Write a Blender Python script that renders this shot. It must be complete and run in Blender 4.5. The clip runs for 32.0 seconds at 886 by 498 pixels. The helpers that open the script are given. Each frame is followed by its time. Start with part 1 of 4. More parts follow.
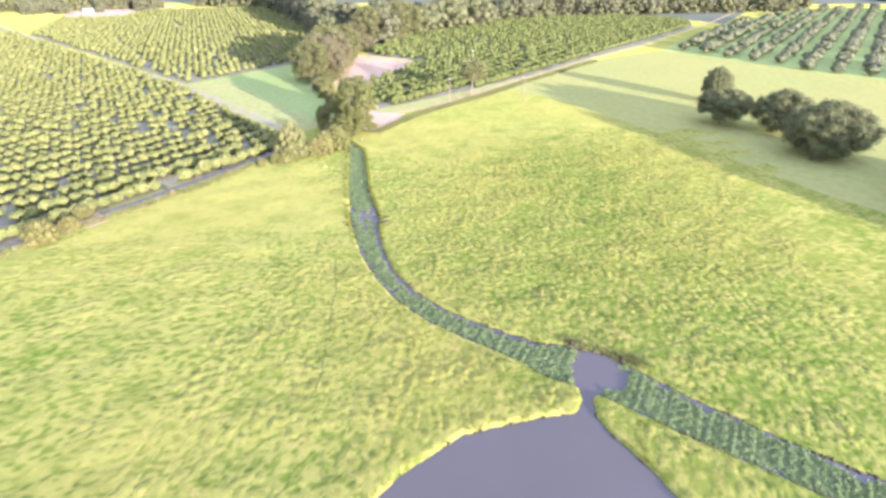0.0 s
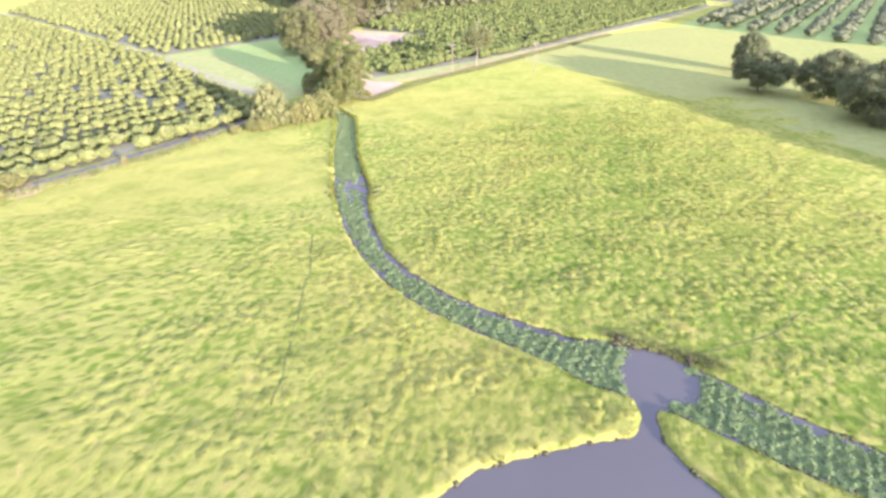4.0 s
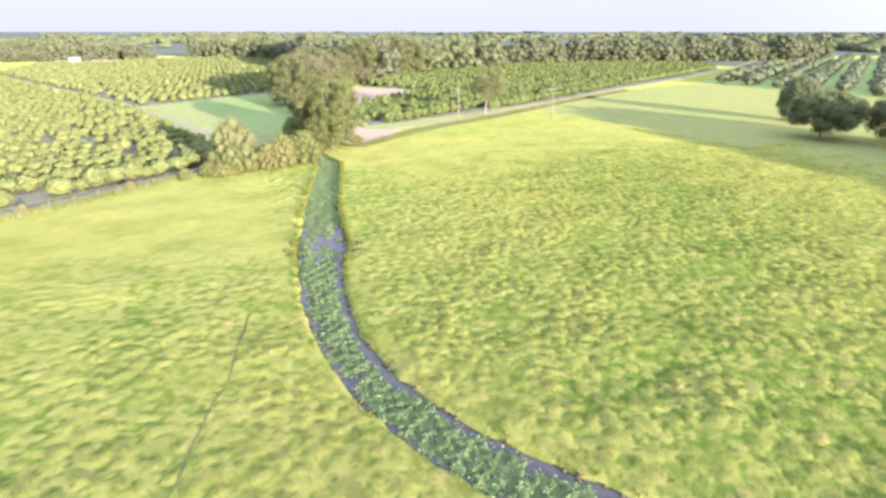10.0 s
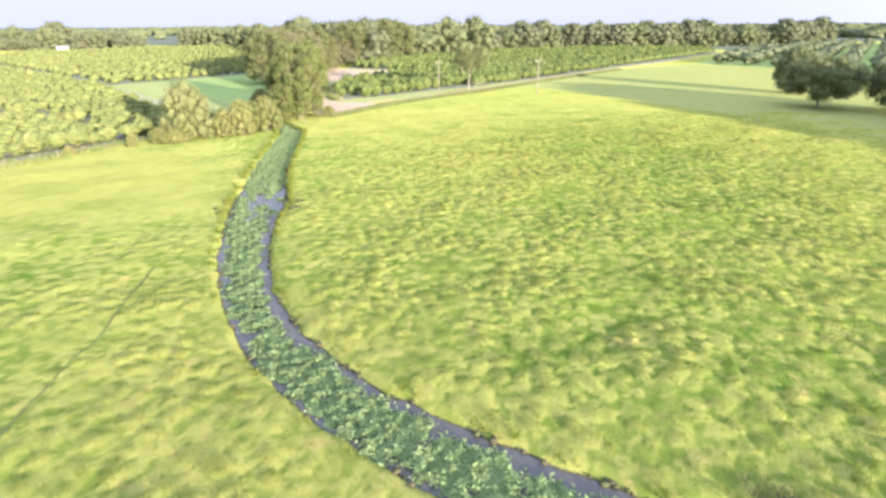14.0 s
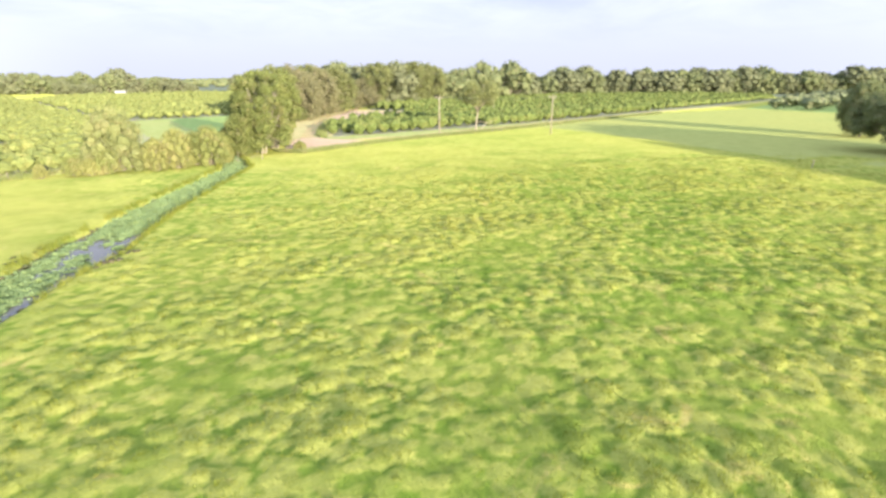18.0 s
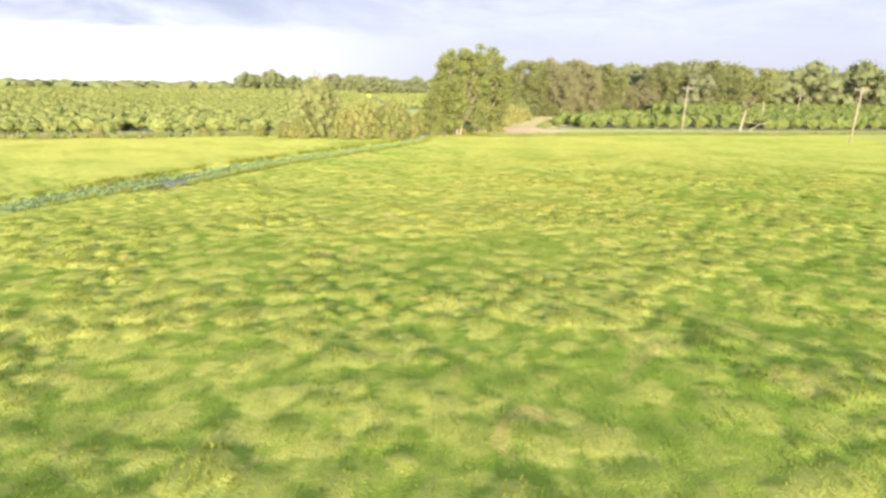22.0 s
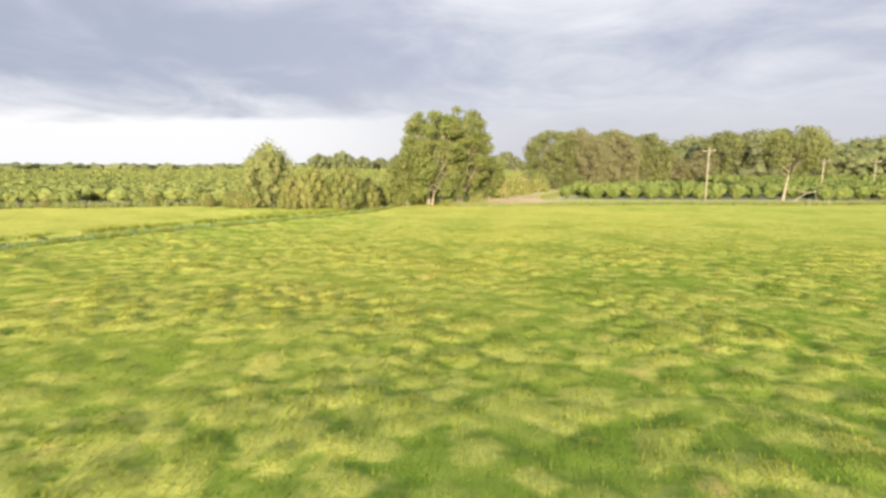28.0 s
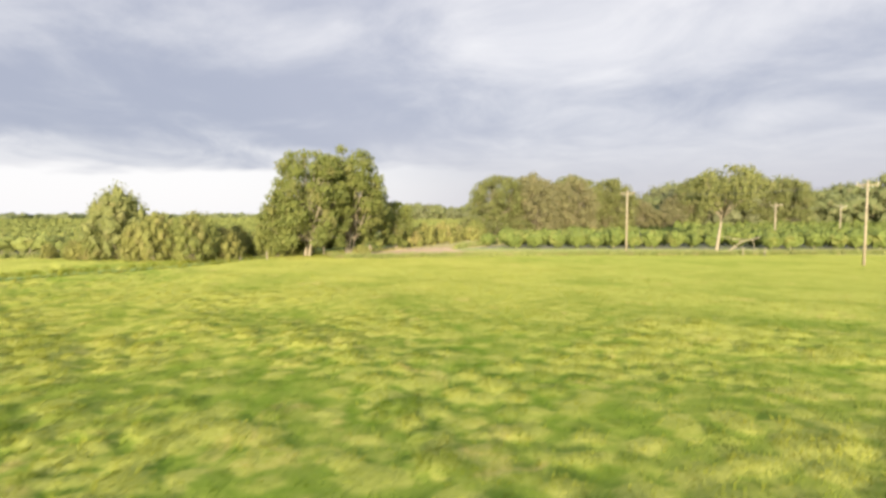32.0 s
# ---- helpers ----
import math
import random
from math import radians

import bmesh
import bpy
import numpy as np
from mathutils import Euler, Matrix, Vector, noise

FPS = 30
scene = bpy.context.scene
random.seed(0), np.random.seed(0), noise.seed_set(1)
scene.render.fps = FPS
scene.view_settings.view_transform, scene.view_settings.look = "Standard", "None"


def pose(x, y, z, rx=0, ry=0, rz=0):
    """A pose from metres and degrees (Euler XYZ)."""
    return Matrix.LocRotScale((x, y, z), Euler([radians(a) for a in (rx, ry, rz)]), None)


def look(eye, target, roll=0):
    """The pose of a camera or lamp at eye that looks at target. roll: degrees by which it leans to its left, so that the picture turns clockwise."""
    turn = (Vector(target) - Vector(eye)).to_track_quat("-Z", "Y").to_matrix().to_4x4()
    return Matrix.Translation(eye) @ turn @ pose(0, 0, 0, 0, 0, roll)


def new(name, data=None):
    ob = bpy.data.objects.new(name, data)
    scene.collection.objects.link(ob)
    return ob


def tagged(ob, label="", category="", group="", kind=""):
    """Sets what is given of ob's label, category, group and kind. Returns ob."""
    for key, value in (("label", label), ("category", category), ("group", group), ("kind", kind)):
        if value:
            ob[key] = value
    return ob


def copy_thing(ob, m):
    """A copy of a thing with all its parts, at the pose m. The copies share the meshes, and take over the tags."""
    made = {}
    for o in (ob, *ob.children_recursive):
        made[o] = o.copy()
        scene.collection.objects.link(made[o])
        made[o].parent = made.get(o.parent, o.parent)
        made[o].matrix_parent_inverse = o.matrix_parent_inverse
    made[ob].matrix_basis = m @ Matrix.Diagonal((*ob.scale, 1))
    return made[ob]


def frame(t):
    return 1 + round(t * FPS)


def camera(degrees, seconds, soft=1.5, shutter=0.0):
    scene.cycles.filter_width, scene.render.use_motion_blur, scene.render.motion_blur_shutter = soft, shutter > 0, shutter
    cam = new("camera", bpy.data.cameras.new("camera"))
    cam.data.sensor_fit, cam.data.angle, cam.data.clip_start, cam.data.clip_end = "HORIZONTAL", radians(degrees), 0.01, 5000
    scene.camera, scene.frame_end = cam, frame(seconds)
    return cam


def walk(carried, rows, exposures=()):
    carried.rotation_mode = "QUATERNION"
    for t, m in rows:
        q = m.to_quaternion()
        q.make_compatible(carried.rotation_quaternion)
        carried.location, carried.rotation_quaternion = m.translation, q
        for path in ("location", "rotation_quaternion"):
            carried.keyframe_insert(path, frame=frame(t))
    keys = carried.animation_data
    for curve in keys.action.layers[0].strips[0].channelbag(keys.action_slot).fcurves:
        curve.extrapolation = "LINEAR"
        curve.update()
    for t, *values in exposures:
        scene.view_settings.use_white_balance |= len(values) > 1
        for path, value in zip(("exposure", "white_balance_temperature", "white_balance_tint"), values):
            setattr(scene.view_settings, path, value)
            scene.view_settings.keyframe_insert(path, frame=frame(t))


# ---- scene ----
cam = camera(80.2, 32.0, soft=2.8, shutter=0.4)
PATH = [
    (0, (9.212, 18.332, 59.271), (9.145, 20.064, 58.274), 0.1),
    (0.5, (9.087, 20.127, 57.705), (9.021, 21.857, 56.703), 0.1),
    (1, (9.08, 21.985, 55.761), (9.014, 23.715, 54.758), 0.1),
    (1.5, (9.0, 24.075, 53.81), (8.933, 25.804, 52.808), 0.1),
    (2, (8.772, 26.298, 51.774), (8.705, 28.027, 50.77), 0.1),
    (2.5, (8.539, 28.526, 49.9), (8.472, 30.253, 48.894), 0.1),
    (3, (8.334, 30.928, 47.985), (8.266, 32.655, 46.978), 0.1),
    (3.5, (8.245, 33.303, 46.202), (8.175, 35.029, 45.194), 0.0),
    (5.5, (7.842, 43.928, 38.327), (7.768, 45.655, 37.321), 0.1),
    (6, (7.645, 46.557, 36.538), (7.571, 48.282, 35.528), 0.0),
    (6.5, (7.425, 49.064, 35.13), (7.348, 50.826, 34.187), -0.0),
    (7, (7.171, 51.502, 33.827), (7.094, 53.314, 32.982), -0.1),
    (7.5, (6.873, 53.919, 32.588), (6.796, 55.753, 31.793), -0.0),
    (8, (6.592, 56.614, 31.991), (6.515, 58.45, 31.202), -0.0),
    (8.5, (6.349, 59.024, 31.645), (6.271, 60.863, 30.863), 0.0),
    (9, (6.159, 61.537, 31.367), (6.078, 63.378, 30.589), -0.0),
    (9.5, (6.065, 63.707, 30.611), (5.982, 65.549, 29.836), -0.0),
    (10, (6.001, 65.066, 29.472), (5.918, 66.909, 28.699), -0.0),
    (10.5, (6.21, 65.359, 28.312), (6.124, 67.2, 27.536), 0.0),
    (11, (6.591, 65.29, 27.042), (6.503, 67.13, 26.264), 0.0),
    (11.5, (7.139, 65.198, 26.035), (7.047, 67.037, 25.255), 0.0),
    (12, (7.891, 65.316, 25.098), (7.793, 67.154, 24.315), 0.1),
    (12.5, (8.759, 65.859, 24.25), (8.66, 67.695, 23.463), 0.0),
    (13, (9.896, 66.887, 23.233), (9.799, 68.725, 22.45), -0.0),
    (13.5, (11.142, 68.372, 22.562), (11.045, 70.207, 21.772), -0.1),
    (15.5, (17.684, 77.288, 19.671), (17.621, 79.132, 18.899), -1.2),
    (16, (18.749, 79.446, 18.896), (18.726, 81.307, 18.165), -0.1),
    (16.5, (20.803, 82.561, 18.719), (20.773, 84.43, 18.009), -0.8),
    (17, (23.148, 85.983, 18.071), (23.014, 87.859, 17.391), -0.8),
    (17.5, (25.369, 89.411, 17.337), (25.156, 91.29, 16.686), -0.7),
    (18, (27.534, 93.008, 16.283), (27.249, 94.887, 15.659), -0.2),
    (18.5, (29.908, 96.386, 15.459), (29.512, 98.244, 14.836), -0.6),
    (19, (32.178, 99.638, 14.516), (31.65, 101.464, 13.893), -0.4),
    (19.5, (34.359, 102.419, 13.778), (33.635, 104.177, 13.157), -0.1),
    (20, (36.611, 105.162, 13.095), (35.708, 106.834, 12.471), 0.1),
    (20.5, (38.663, 107.608, 12.299), (37.698, 109.245, 11.677), 0.2),
    (21, (40.8, 109.956, 11.483), (39.758, 111.546, 10.86), 0.4),
    (21.5, (42.78, 112.051, 10.809), (41.634, 113.566, 10.182), 0.7),
    (22, (44.752, 114.061, 10.044), (43.498, 115.503, 9.454), 0.8),
    (22.5, (46.677, 115.72, 9.48), (45.342, 117.123, 8.979), 0.8),
    (23, (48.681, 117.593, 8.858), (47.29, 118.983, 8.495), 0.7),
    (23.5, (50.626, 119.05, 8.405), (49.204, 120.425, 8.106), 0.7),
    (24, (52.961, 120.445, 8.052), (51.512, 121.791, 7.75), 0.7),
    (24.5, (54.752, 121.767, 7.665), (53.284, 123.091, 7.362), 0.6),
    (25, (56.248, 123.393, 7.526), (54.755, 124.689, 7.22), 0.5),
    (25.5, (56.585, 124.879, 7.491), (55.081, 126.159, 7.178), 0.7),
    (27.5, (50.867, 137.161, 7.319), (49.362, 138.439, 7.004), 0.2),
    (28, (49.436, 140.314, 7.388), (47.929, 141.593, 7.078), 0.0),
    (28.5, (48.547, 143.143, 7.419), (47.04, 144.421, 7.111), 0.0),
    (29, (48.246, 146.46, 7.449), (46.733, 147.731, 7.145), -0.1),
    (29.5, (48.331, 149.283, 7.404), (46.802, 150.535, 7.1), -0.1),
    (30, (49.074, 152.452, 7.488), (47.54, 153.699, 7.184), -0.1),
    (30.5, (49.916, 155.66, 7.295), (48.381, 156.907, 6.994), -0.3),
    (31, (51.013, 158.915, 7.073), (49.481, 160.165, 6.774), -0.2),
    (31.5, (52.42, 161.96, 6.93), (50.888, 163.211, 6.63), -0.4),
    (32, (53.335, 165.537, 6.753), (51.795, 166.807, 6.626), -0.2),
]
EXPOSURES = [(0, 1.82, 5480, 38), (6, 1.78, 5480, 36), (9, 1.71, 5530, 30), (12, 1.70, 5600, 25), (16, 1.70, 5780, 17), (18, 1.63, 5980, 15), (22, 1.50, 6350, 13), (25, 1.29, 6550, 10), (28, 1.18, 6780, 10), (32, 1.16, 6880, 10)]
walk(cam, [(t, look(eye, target, roll)) for t, eye, target, roll in PATH], EXPOSURES)

# ---- world, sun ----
SUN_AZ, SUN_EL = 137.0, 8.6          # degrees clockwise from +y, degrees above the horizon
sun_way = Vector((math.sin(radians(SUN_AZ)) * math.cos(radians(SUN_EL)),
                  math.cos(radians(SUN_AZ)) * math.cos(radians(SUN_EL)), math.sin(radians(SUN_EL))))
sun = new("sun", bpy.data.lights.new("sun", "SUN"))
sun.data.energy, sun.data.angle, sun.data.color = 5.0, radians(0.8), (1.0, 0.87, 0.64)
sun.matrix_world = look(sun_way * 300, (0, 0, 0))


class Nodes:
    """A small builder for node trees."""

    def __init__(self, tree):
        self.tree = tree
        tree.nodes.clear()

    def add(self, kind):
        return self.tree.nodes.new(kind)

    def put(self, socket, value):
        if isinstance(value, bpy.types.NodeSocket):
            self.tree.links.new(value, socket)
        else:
            socket.default_value = value

    def math(self, op, a, b=0.0, c=0.0, clamp=False):
        node = self.add("ShaderNodeMath")
        node.operation, node.use_clamp = op, clamp
        for n, v in enumerate((a, b, c)):
            self.put(node.inputs[n], v)
        return node.outputs[0]

    def mix(self, fac, a, b, blend="MIX"):
        node = self.add("ShaderNodeMix")
        node.data_type, node.blend_type = "RGBA", blend
        self.put(node.inputs[0], fac)
        self.put(node.inputs[6], a if isinstance(a, bpy.types.NodeSocket) else (*a, 1))
        self.put(node.inputs[7], b if isinstance(b, bpy.types.NodeSocket) else (*b, 1))
        return node.outputs[2]

    def noise(self, vector, scale, detail=3.0, rough=0.55, distort=0.0):
        node = self.add("ShaderNodeTexNoise")
        if vector is not None:
            self.put(node.inputs["Vector"], vector)
        node.inputs["Scale"].default_value = scale
        node.inputs["Detail"].default_value = detail
        node.inputs["Roughness"].default_value = rough
        node.inputs["Distortion"].default_value = distort
        return node.outputs[0]

    def band(self, value, low, high, a=0.0, b=1.0):
        node = self.add("ShaderNodeMapRange")
        node.interpolation_type = "SMOOTHSTEP"
        for n, v in enumerate((value, low, high, a, b)):
            self.put(node.inputs[n], v)
        return node.outputs[0]


world = bpy.data.worlds.new("world")
scene.world = world
world.use_nodes = True
n = Nodes(world.node_tree)
sky = n.add("ShaderNodeTexSky")
sky.sky_type, sky.sun_disc = "NISHITA", False
sky.sun_elevation, sky.sun_rotation = radians(SUN_EL), radians(SUN_AZ)
sky.air_density, sky.dust_density, sky.ozone_density = 1.0, 1.5, 1.5
way = n.add("ShaderNodeTexCoord").outputs["Generated"]
axes = n.add("ShaderNodeSeparateXYZ")
n.put(axes.inputs[0], way)
height = axes.outputs[2]
flat = n.math("ADD", n.math("MAXIMUM", height, 0.0), 0.17)
cloud_at = n.add("ShaderNodeCombineXYZ")
n.put(cloud_at.inputs[0], n.math("DIVIDE", axes.outputs[0], flat))
n.put(cloud_at.inputs[1], n.math("DIVIDE", axes.outputs[1], flat))
broad = n.noise(cloud_at.outputs[0], 0.34, 4.0, 0.5, 0.5)
fine = n.noise(cloud_at.outputs[0], 1.4, 7.0, 0.62, 0.5)
thick = n.math("ADD", n.math("MULTIPLY", broad, 0.58), n.math("MULTIPLY", fine, 0.42))
shelf = n.math("MULTIPLY", n.band(height, 0.09, 0.15), n.band(height, 0.20, 0.30, 1.0, 0.0))
thick = n.math("ADD", thick, n.math("MULTIPLY", n.math("SUBTRACT", shelf, 0.45), 0.09))
deck = n.mix(n.band(thick, 0.33, 0.64), (0.90, 0.92, 0.99), (0.41, 0.455, 0.60))
base = n.math("ADD", n.math("MULTIPLY", n.noise(cloud_at.outputs[0], 0.8, 4.0), 0.10), 0.02)
under = n.band(n.math("SUBTRACT", height, base), 0.0, 0.022)           # 1 over the cloud's base
west = n.band(axes.outputs[0], -0.62, -0.98)                           # the gap under the clouds lies to the west
gap = n.math("MULTIPLY", n.math("SUBTRACT", 1.0, under), west)
veil = n.mix(n.band(height, 0.0, 0.32), (0.59, 0.61, 0.715), (0.60, 0.625, 0.765))
some = n.math("MULTIPLY", n.band(height, 0.02, 0.20), 0.85)
cloudy = n.mix(n.math("MAXIMUM", some, n.math("MULTIPLY", under, west)), veil, deck)
cloudy = n.mix(gap, cloudy, (0.93, 0.95, 1.02))
toward = n.add("ShaderNodeVectorMath")          # the sky is brighter round the sun
toward.operation = "DOT_PRODUCT"
n.put(toward.inputs[0], way)
toward.inputs[1].default_value = sun_way
glare = n.band(toward.outputs["Value"], -0.50, 0.95, 1.0, 2.1)
warm = n.mix(n.band(toward.outputs["Value"], 0.1, 1.0), (1.0, 1.0, 1.0), (1.0, 0.96, 0.86))
cloudy = n.mix(1.0, n.mix(1.0, cloudy, warm, "MULTIPLY"), glare, "MULTIPLY")
blue = n.mix(1.0, cloudy, (0.86, 0.985, 1.10), "MULTIPLY")                      # bluer tint added overhead, out of view, to cool the shaded ground
cloudy = n.mix(n.band(height, 0.38, 0.72), cloudy, blue)
lit_sky = n.mix(0.012, cloudy, sky.outputs[0])
back = n.add("ShaderNodeBackground")
n.put(back.inputs[0], lit_sky)
back.inputs[1].default_value = 0.45
n.put(n.add("ShaderNodeOutputWorld").inputs[0], back.outputs[0])

# ---- materials ----


def material(name):
    m = bpy.data.materials.new(name)
    m.use_nodes = True
    return m, Nodes(m.node_tree)


def finish(n, colour, rough=0.8, bump=None, strength=0.3, distance=0.1, metal=0.0, spec=0.3, through_light=0.0, fuzz=None):
    shader = n.add("ShaderNodeBsdfPrincipled")
    n.put(shader.inputs["Base Color"], colour if isinstance(colour, bpy.types.NodeSocket) else (*colour, 1))
    n.put(shader.inputs["Roughness"], rough)
    shader.inputs["Metallic"].default_value = metal
    shader.inputs["Specular IOR Level"].default_value = spec
    if fuzz:                                   # upright fibres that shine along the surface
        shader.inputs["Sheen Weight"].default_value = fuzz
        shader.inputs["Sheen Roughness"].default_value = 0.5
        n.put(shader.inputs["Sheen Tint"], colour)
    if bump is not None:
        node = n.add("ShaderNodeBump")
        node.inputs["Strength"].default_value, node.inputs["Distance"].default_value = strength, distance
        n.put(node.inputs["Height"], bump)
        n.put(shader.inputs["Normal"], node.outputs[0])
    end = shader.outputs[0]
    if through_light:
        glow = n.add("ShaderNodeBsdfTranslucent")
        n.put(glow.inputs[0], colour if isinstance(colour, bpy.types.NodeSocket) else (*colour, 1))
        both = n.add("ShaderNodeMixShader")
        both.inputs[0].default_value = through_light
        n.put(both.inputs[1], end)
        n.put(both.inputs[2], glow.outputs[0])
        end = both.outputs[0]
    n.put(n.add("ShaderNodeOutputMaterial").inputs[0], end)


def place_of(n):
    return n.add("ShaderNodeNewGeometry").outputs["Position"]


def grass_material(name, light, dark, straw, clump=0.9, straw_amount=0.5, blade=False, fuzz=0.22, contrast=1.0, hummocks=0.0):
    m, n = material(name)
    p = place_of(n)
    clumps = n.noise(p, clump, 4.0, 0.6, 0.3)
    blades = n.noise(p, 9.0, 2.0, 0.6)
    broad = n.noise(p, 0.11, 4.0, 0.6, 0.6)
    wide = n.noise(p, 0.018, 2.0, 0.5)
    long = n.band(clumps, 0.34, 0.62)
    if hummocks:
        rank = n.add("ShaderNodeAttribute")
        rank.attribute_name = "grass_tone"
        # the colour is paler on the hummocks and darkened in the gaps between
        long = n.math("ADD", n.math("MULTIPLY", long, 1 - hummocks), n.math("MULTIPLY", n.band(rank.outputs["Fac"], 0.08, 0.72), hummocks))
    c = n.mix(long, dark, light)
    c = n.mix(n.math("MULTIPLY", n.band(broad, 0.48, 0.68), 0.36 * contrast), c, dark)
    patch = n.math("MULTIPLY", n.band(n.noise(p, 0.30, 5.0, 0.7, 0.8), 0.56, 0.74), straw_amount)
    c = n.mix(patch, c, straw)
    c = n.mix(n.math("MULTIPLY", n.band(wide, 0.35, 0.65), 0.3), c, (light[0] * 1.18, light[1] * 1.02, light[2]))
    c = n.mix(n.math("MULTIPLY", n.band(blades, 0.35, 0.65), 0.25 * contrast), c, tuple(0.7 * v for v in dark))
    axes = n.add("ShaderNodeSeparateXYZ")
    n.put(axes.inputs[0], p)
    mud = 0.0 if blade else n.band(axes.outputs[2], n.math("ADD", n.math("MULTIPLY", blades, 0.3), -0.56), -0.30, 1.0, 0.0)
    c = n.mix(mud, c, (0.075, 0.058, 0.042))
    if blade:
        island = n.add("ShaderNodeNewGeometry").outputs["Random Per Island"]
        c = n.mix(n.math("MULTIPLY", island, 0.35), c, dark)
        finish(n, c, 0.8, spec=0.04, through_light=0.45)
        return m
    relief = n.math("ADD", n.math("MULTIPLY", clumps, 0.5), n.noise(p, 13.0, 3.0, 0.6))      # the standing blades
    finish(n, c, 0.95, relief, 0.9, 0.11, spec=0.0, fuzz=fuzz)
    return m


def leaf_material(name, a, b, dry=None, clump=1.2, light_through=0.22):
    m, n = material(name)
    p = place_of(n)
    info = n.add("ShaderNodeObjectInfo").outputs["Random"]
    island = n.add("ShaderNodeNewGeometry").outputs["Random Per Island"]
    c = n.mix(island, a, b)
    c = n.mix(n.math("MULTIPLY", n.band(n.noise(p, clump * 0.25, 3.0), 0.4, 0.65), 0.5), c, b)
    if dry:
        c = n.mix(n.math("MULTIPLY", n.band(n.noise(p, clump * 0.35, 2.0), 0.52, 0.66), 0.6), c, dry)
    c = n.mix(n.math("MULTIPLY", info, 0.35), c, tuple(0.65 * v for v in a))
    finish(n, c, 0.75, n.noise(p, 6.0, 2.0), 0.4, 0.1, spec=0.08, through_light=light_through)
    return m


def soil_material(name, a, b, scale=0.8, rough=0.95, green=None, green_amount=0.5, relief=0.08):
    m, n = material(name)
    p = place_of(n)
    c = n.mix(n.band(n.noise(p, scale, 5.0, 0.65, 0.4), 0.35, 0.65), a, b)
    c = n.mix(n.math("MULTIPLY", n.band(n.noise(p, 7.0, 3.0), 0.4, 0.7), 0.4), c, tuple(0.7 * v for v in a))
    if green:
        c = n.mix(n.math("MULTIPLY", n.band(n.noise(p, 0.35, 4.0, 0.6, 0.5), 0.46, 0.62), green_amount), c, green)
    finish(n, c, rough, n.noise(p, 5.0, 4.0), 0.4 if relief < 0.1 else 0.9, relief, spec=0.1)
    return m


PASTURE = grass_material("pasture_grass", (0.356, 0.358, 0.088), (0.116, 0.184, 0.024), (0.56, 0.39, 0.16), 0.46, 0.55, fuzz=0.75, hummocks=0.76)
MOWN = grass_material("mown_grass", (0.33, 0.42, 0.140), (0.285, 0.375, 0.118), (0.40, 0.44, 0.17), 0.5, 0.3, fuzz=0.06, contrast=0.4)
MEADOW = grass_material("meadow_grass", (0.360, 0.378, 0.120), (0.305, 0.335, 0.100), (0.40, 0.37, 0.16), 0.35, 0.25, fuzz=0.12, contrast=0.5)
GROVE_SOIL = soil_material("grove_soil", (0.235, 0.22, 0.15), (0.32, 0.29, 0.21), 0.6, green=(0.22, 0.26, 0.09), green_amount=1.0, relief=0.25)
SAND = soil_material("pale_sand", (0.70, 0.49, 0.32), (0.59, 0.43, 0.28), 0.5, green=(0.36, 0.33, 0.14), green_amount=0.3, relief=0.25)
ROAD = soil_material("sandy_road", (0.60, 0.42, 0.22), (0.50, 0.38, 0.18), 0.5, green=(0.36, 0.35, 0.11), green_amount=0.85, relief=0.25)
TRACK = soil_material("grassy_track", (0.44, 0.39, 0.25), (0.37, 0.365, 0.18), 0.4, green=(0.32, 0.36, 0.12), green_amount=0.7, relief=0.25)
TRAIL = soil_material("trodden_soil", (0.15, 0.155, 0.05), (0.175, 0.20, 0.05), 0.9, green=(0.17, 0.22, 0.05), green_amount=0.7)
CITRUS = leaf_material("citrus_leaves", (0.262, 0.290, 0.086), (0.185, 0.215, 0.066), (0.30, 0.29, 0.10), 1.2, 0.2)
CITRUS_DARK = leaf_material("dark_citrus_leaves", (0.205, 0.245, 0.066), (0.125, 0.165, 0.046), (0.25, 0.25, 0.08), 1.2, 0.2)
OAK = leaf_material("oak_leaves", (0.258, 0.290, 0.128), (0.185, 0.215, 0.098), (0.33, 0.30, 0.15), light_through=0.4)
YOUNG = leaf_material("grey_orchard_leaves", (0.215, 0.240, 0.120), (0.150, 0.180, 0.090), (0.27, 0.25, 0.14))
BIG_LEAF = leaf_material("broad_tree_leaves", (0.275, 0.300, 0.092), (0.175, 0.208, 0.066), (0.33, 0.305, 0.13), light_through=0.4)
FAR_WOODS = leaf_material("far_woodland_leaves", (0.220, 0.235, 0.120), (0.170, 0.190, 0.098), (0.25, 0.24, 0.13), light_through=0.35)
WOODS = leaf_material("woodland_leaves", (0.255, 0.272, 0.100), (0.175, 0.198, 0.074), (0.30, 0.275, 0.14), light_through=0.4)
TAN_WOODS = leaf_material("tan_woodland_leaves", (0.285, 0.268, 0.135), (0.205, 0.204, 0.098), (0.33, 0.285, 0.17), light_through=0.4)
BUSH = leaf_material("shrub_leaves", (0.315, 0.328, 0.125), (0.225, 0.248, 0.094), (0.35, 0.325, 0.15), light_through=0.42)
TAN_BUSH = leaf_material("tan_shrub_leaves", (0.355, 0.350, 0.120), (0.255, 0.268, 0.088), (0.39, 0.345, 0.15), light_through=0.4)
OLIVE_BUSH = leaf_material("olive_shrub_leaves", (0.300, 0.318, 0.100), (0.205, 0.232, 0.075), (0.35, 0.31, 0.13), light_through=0.4)
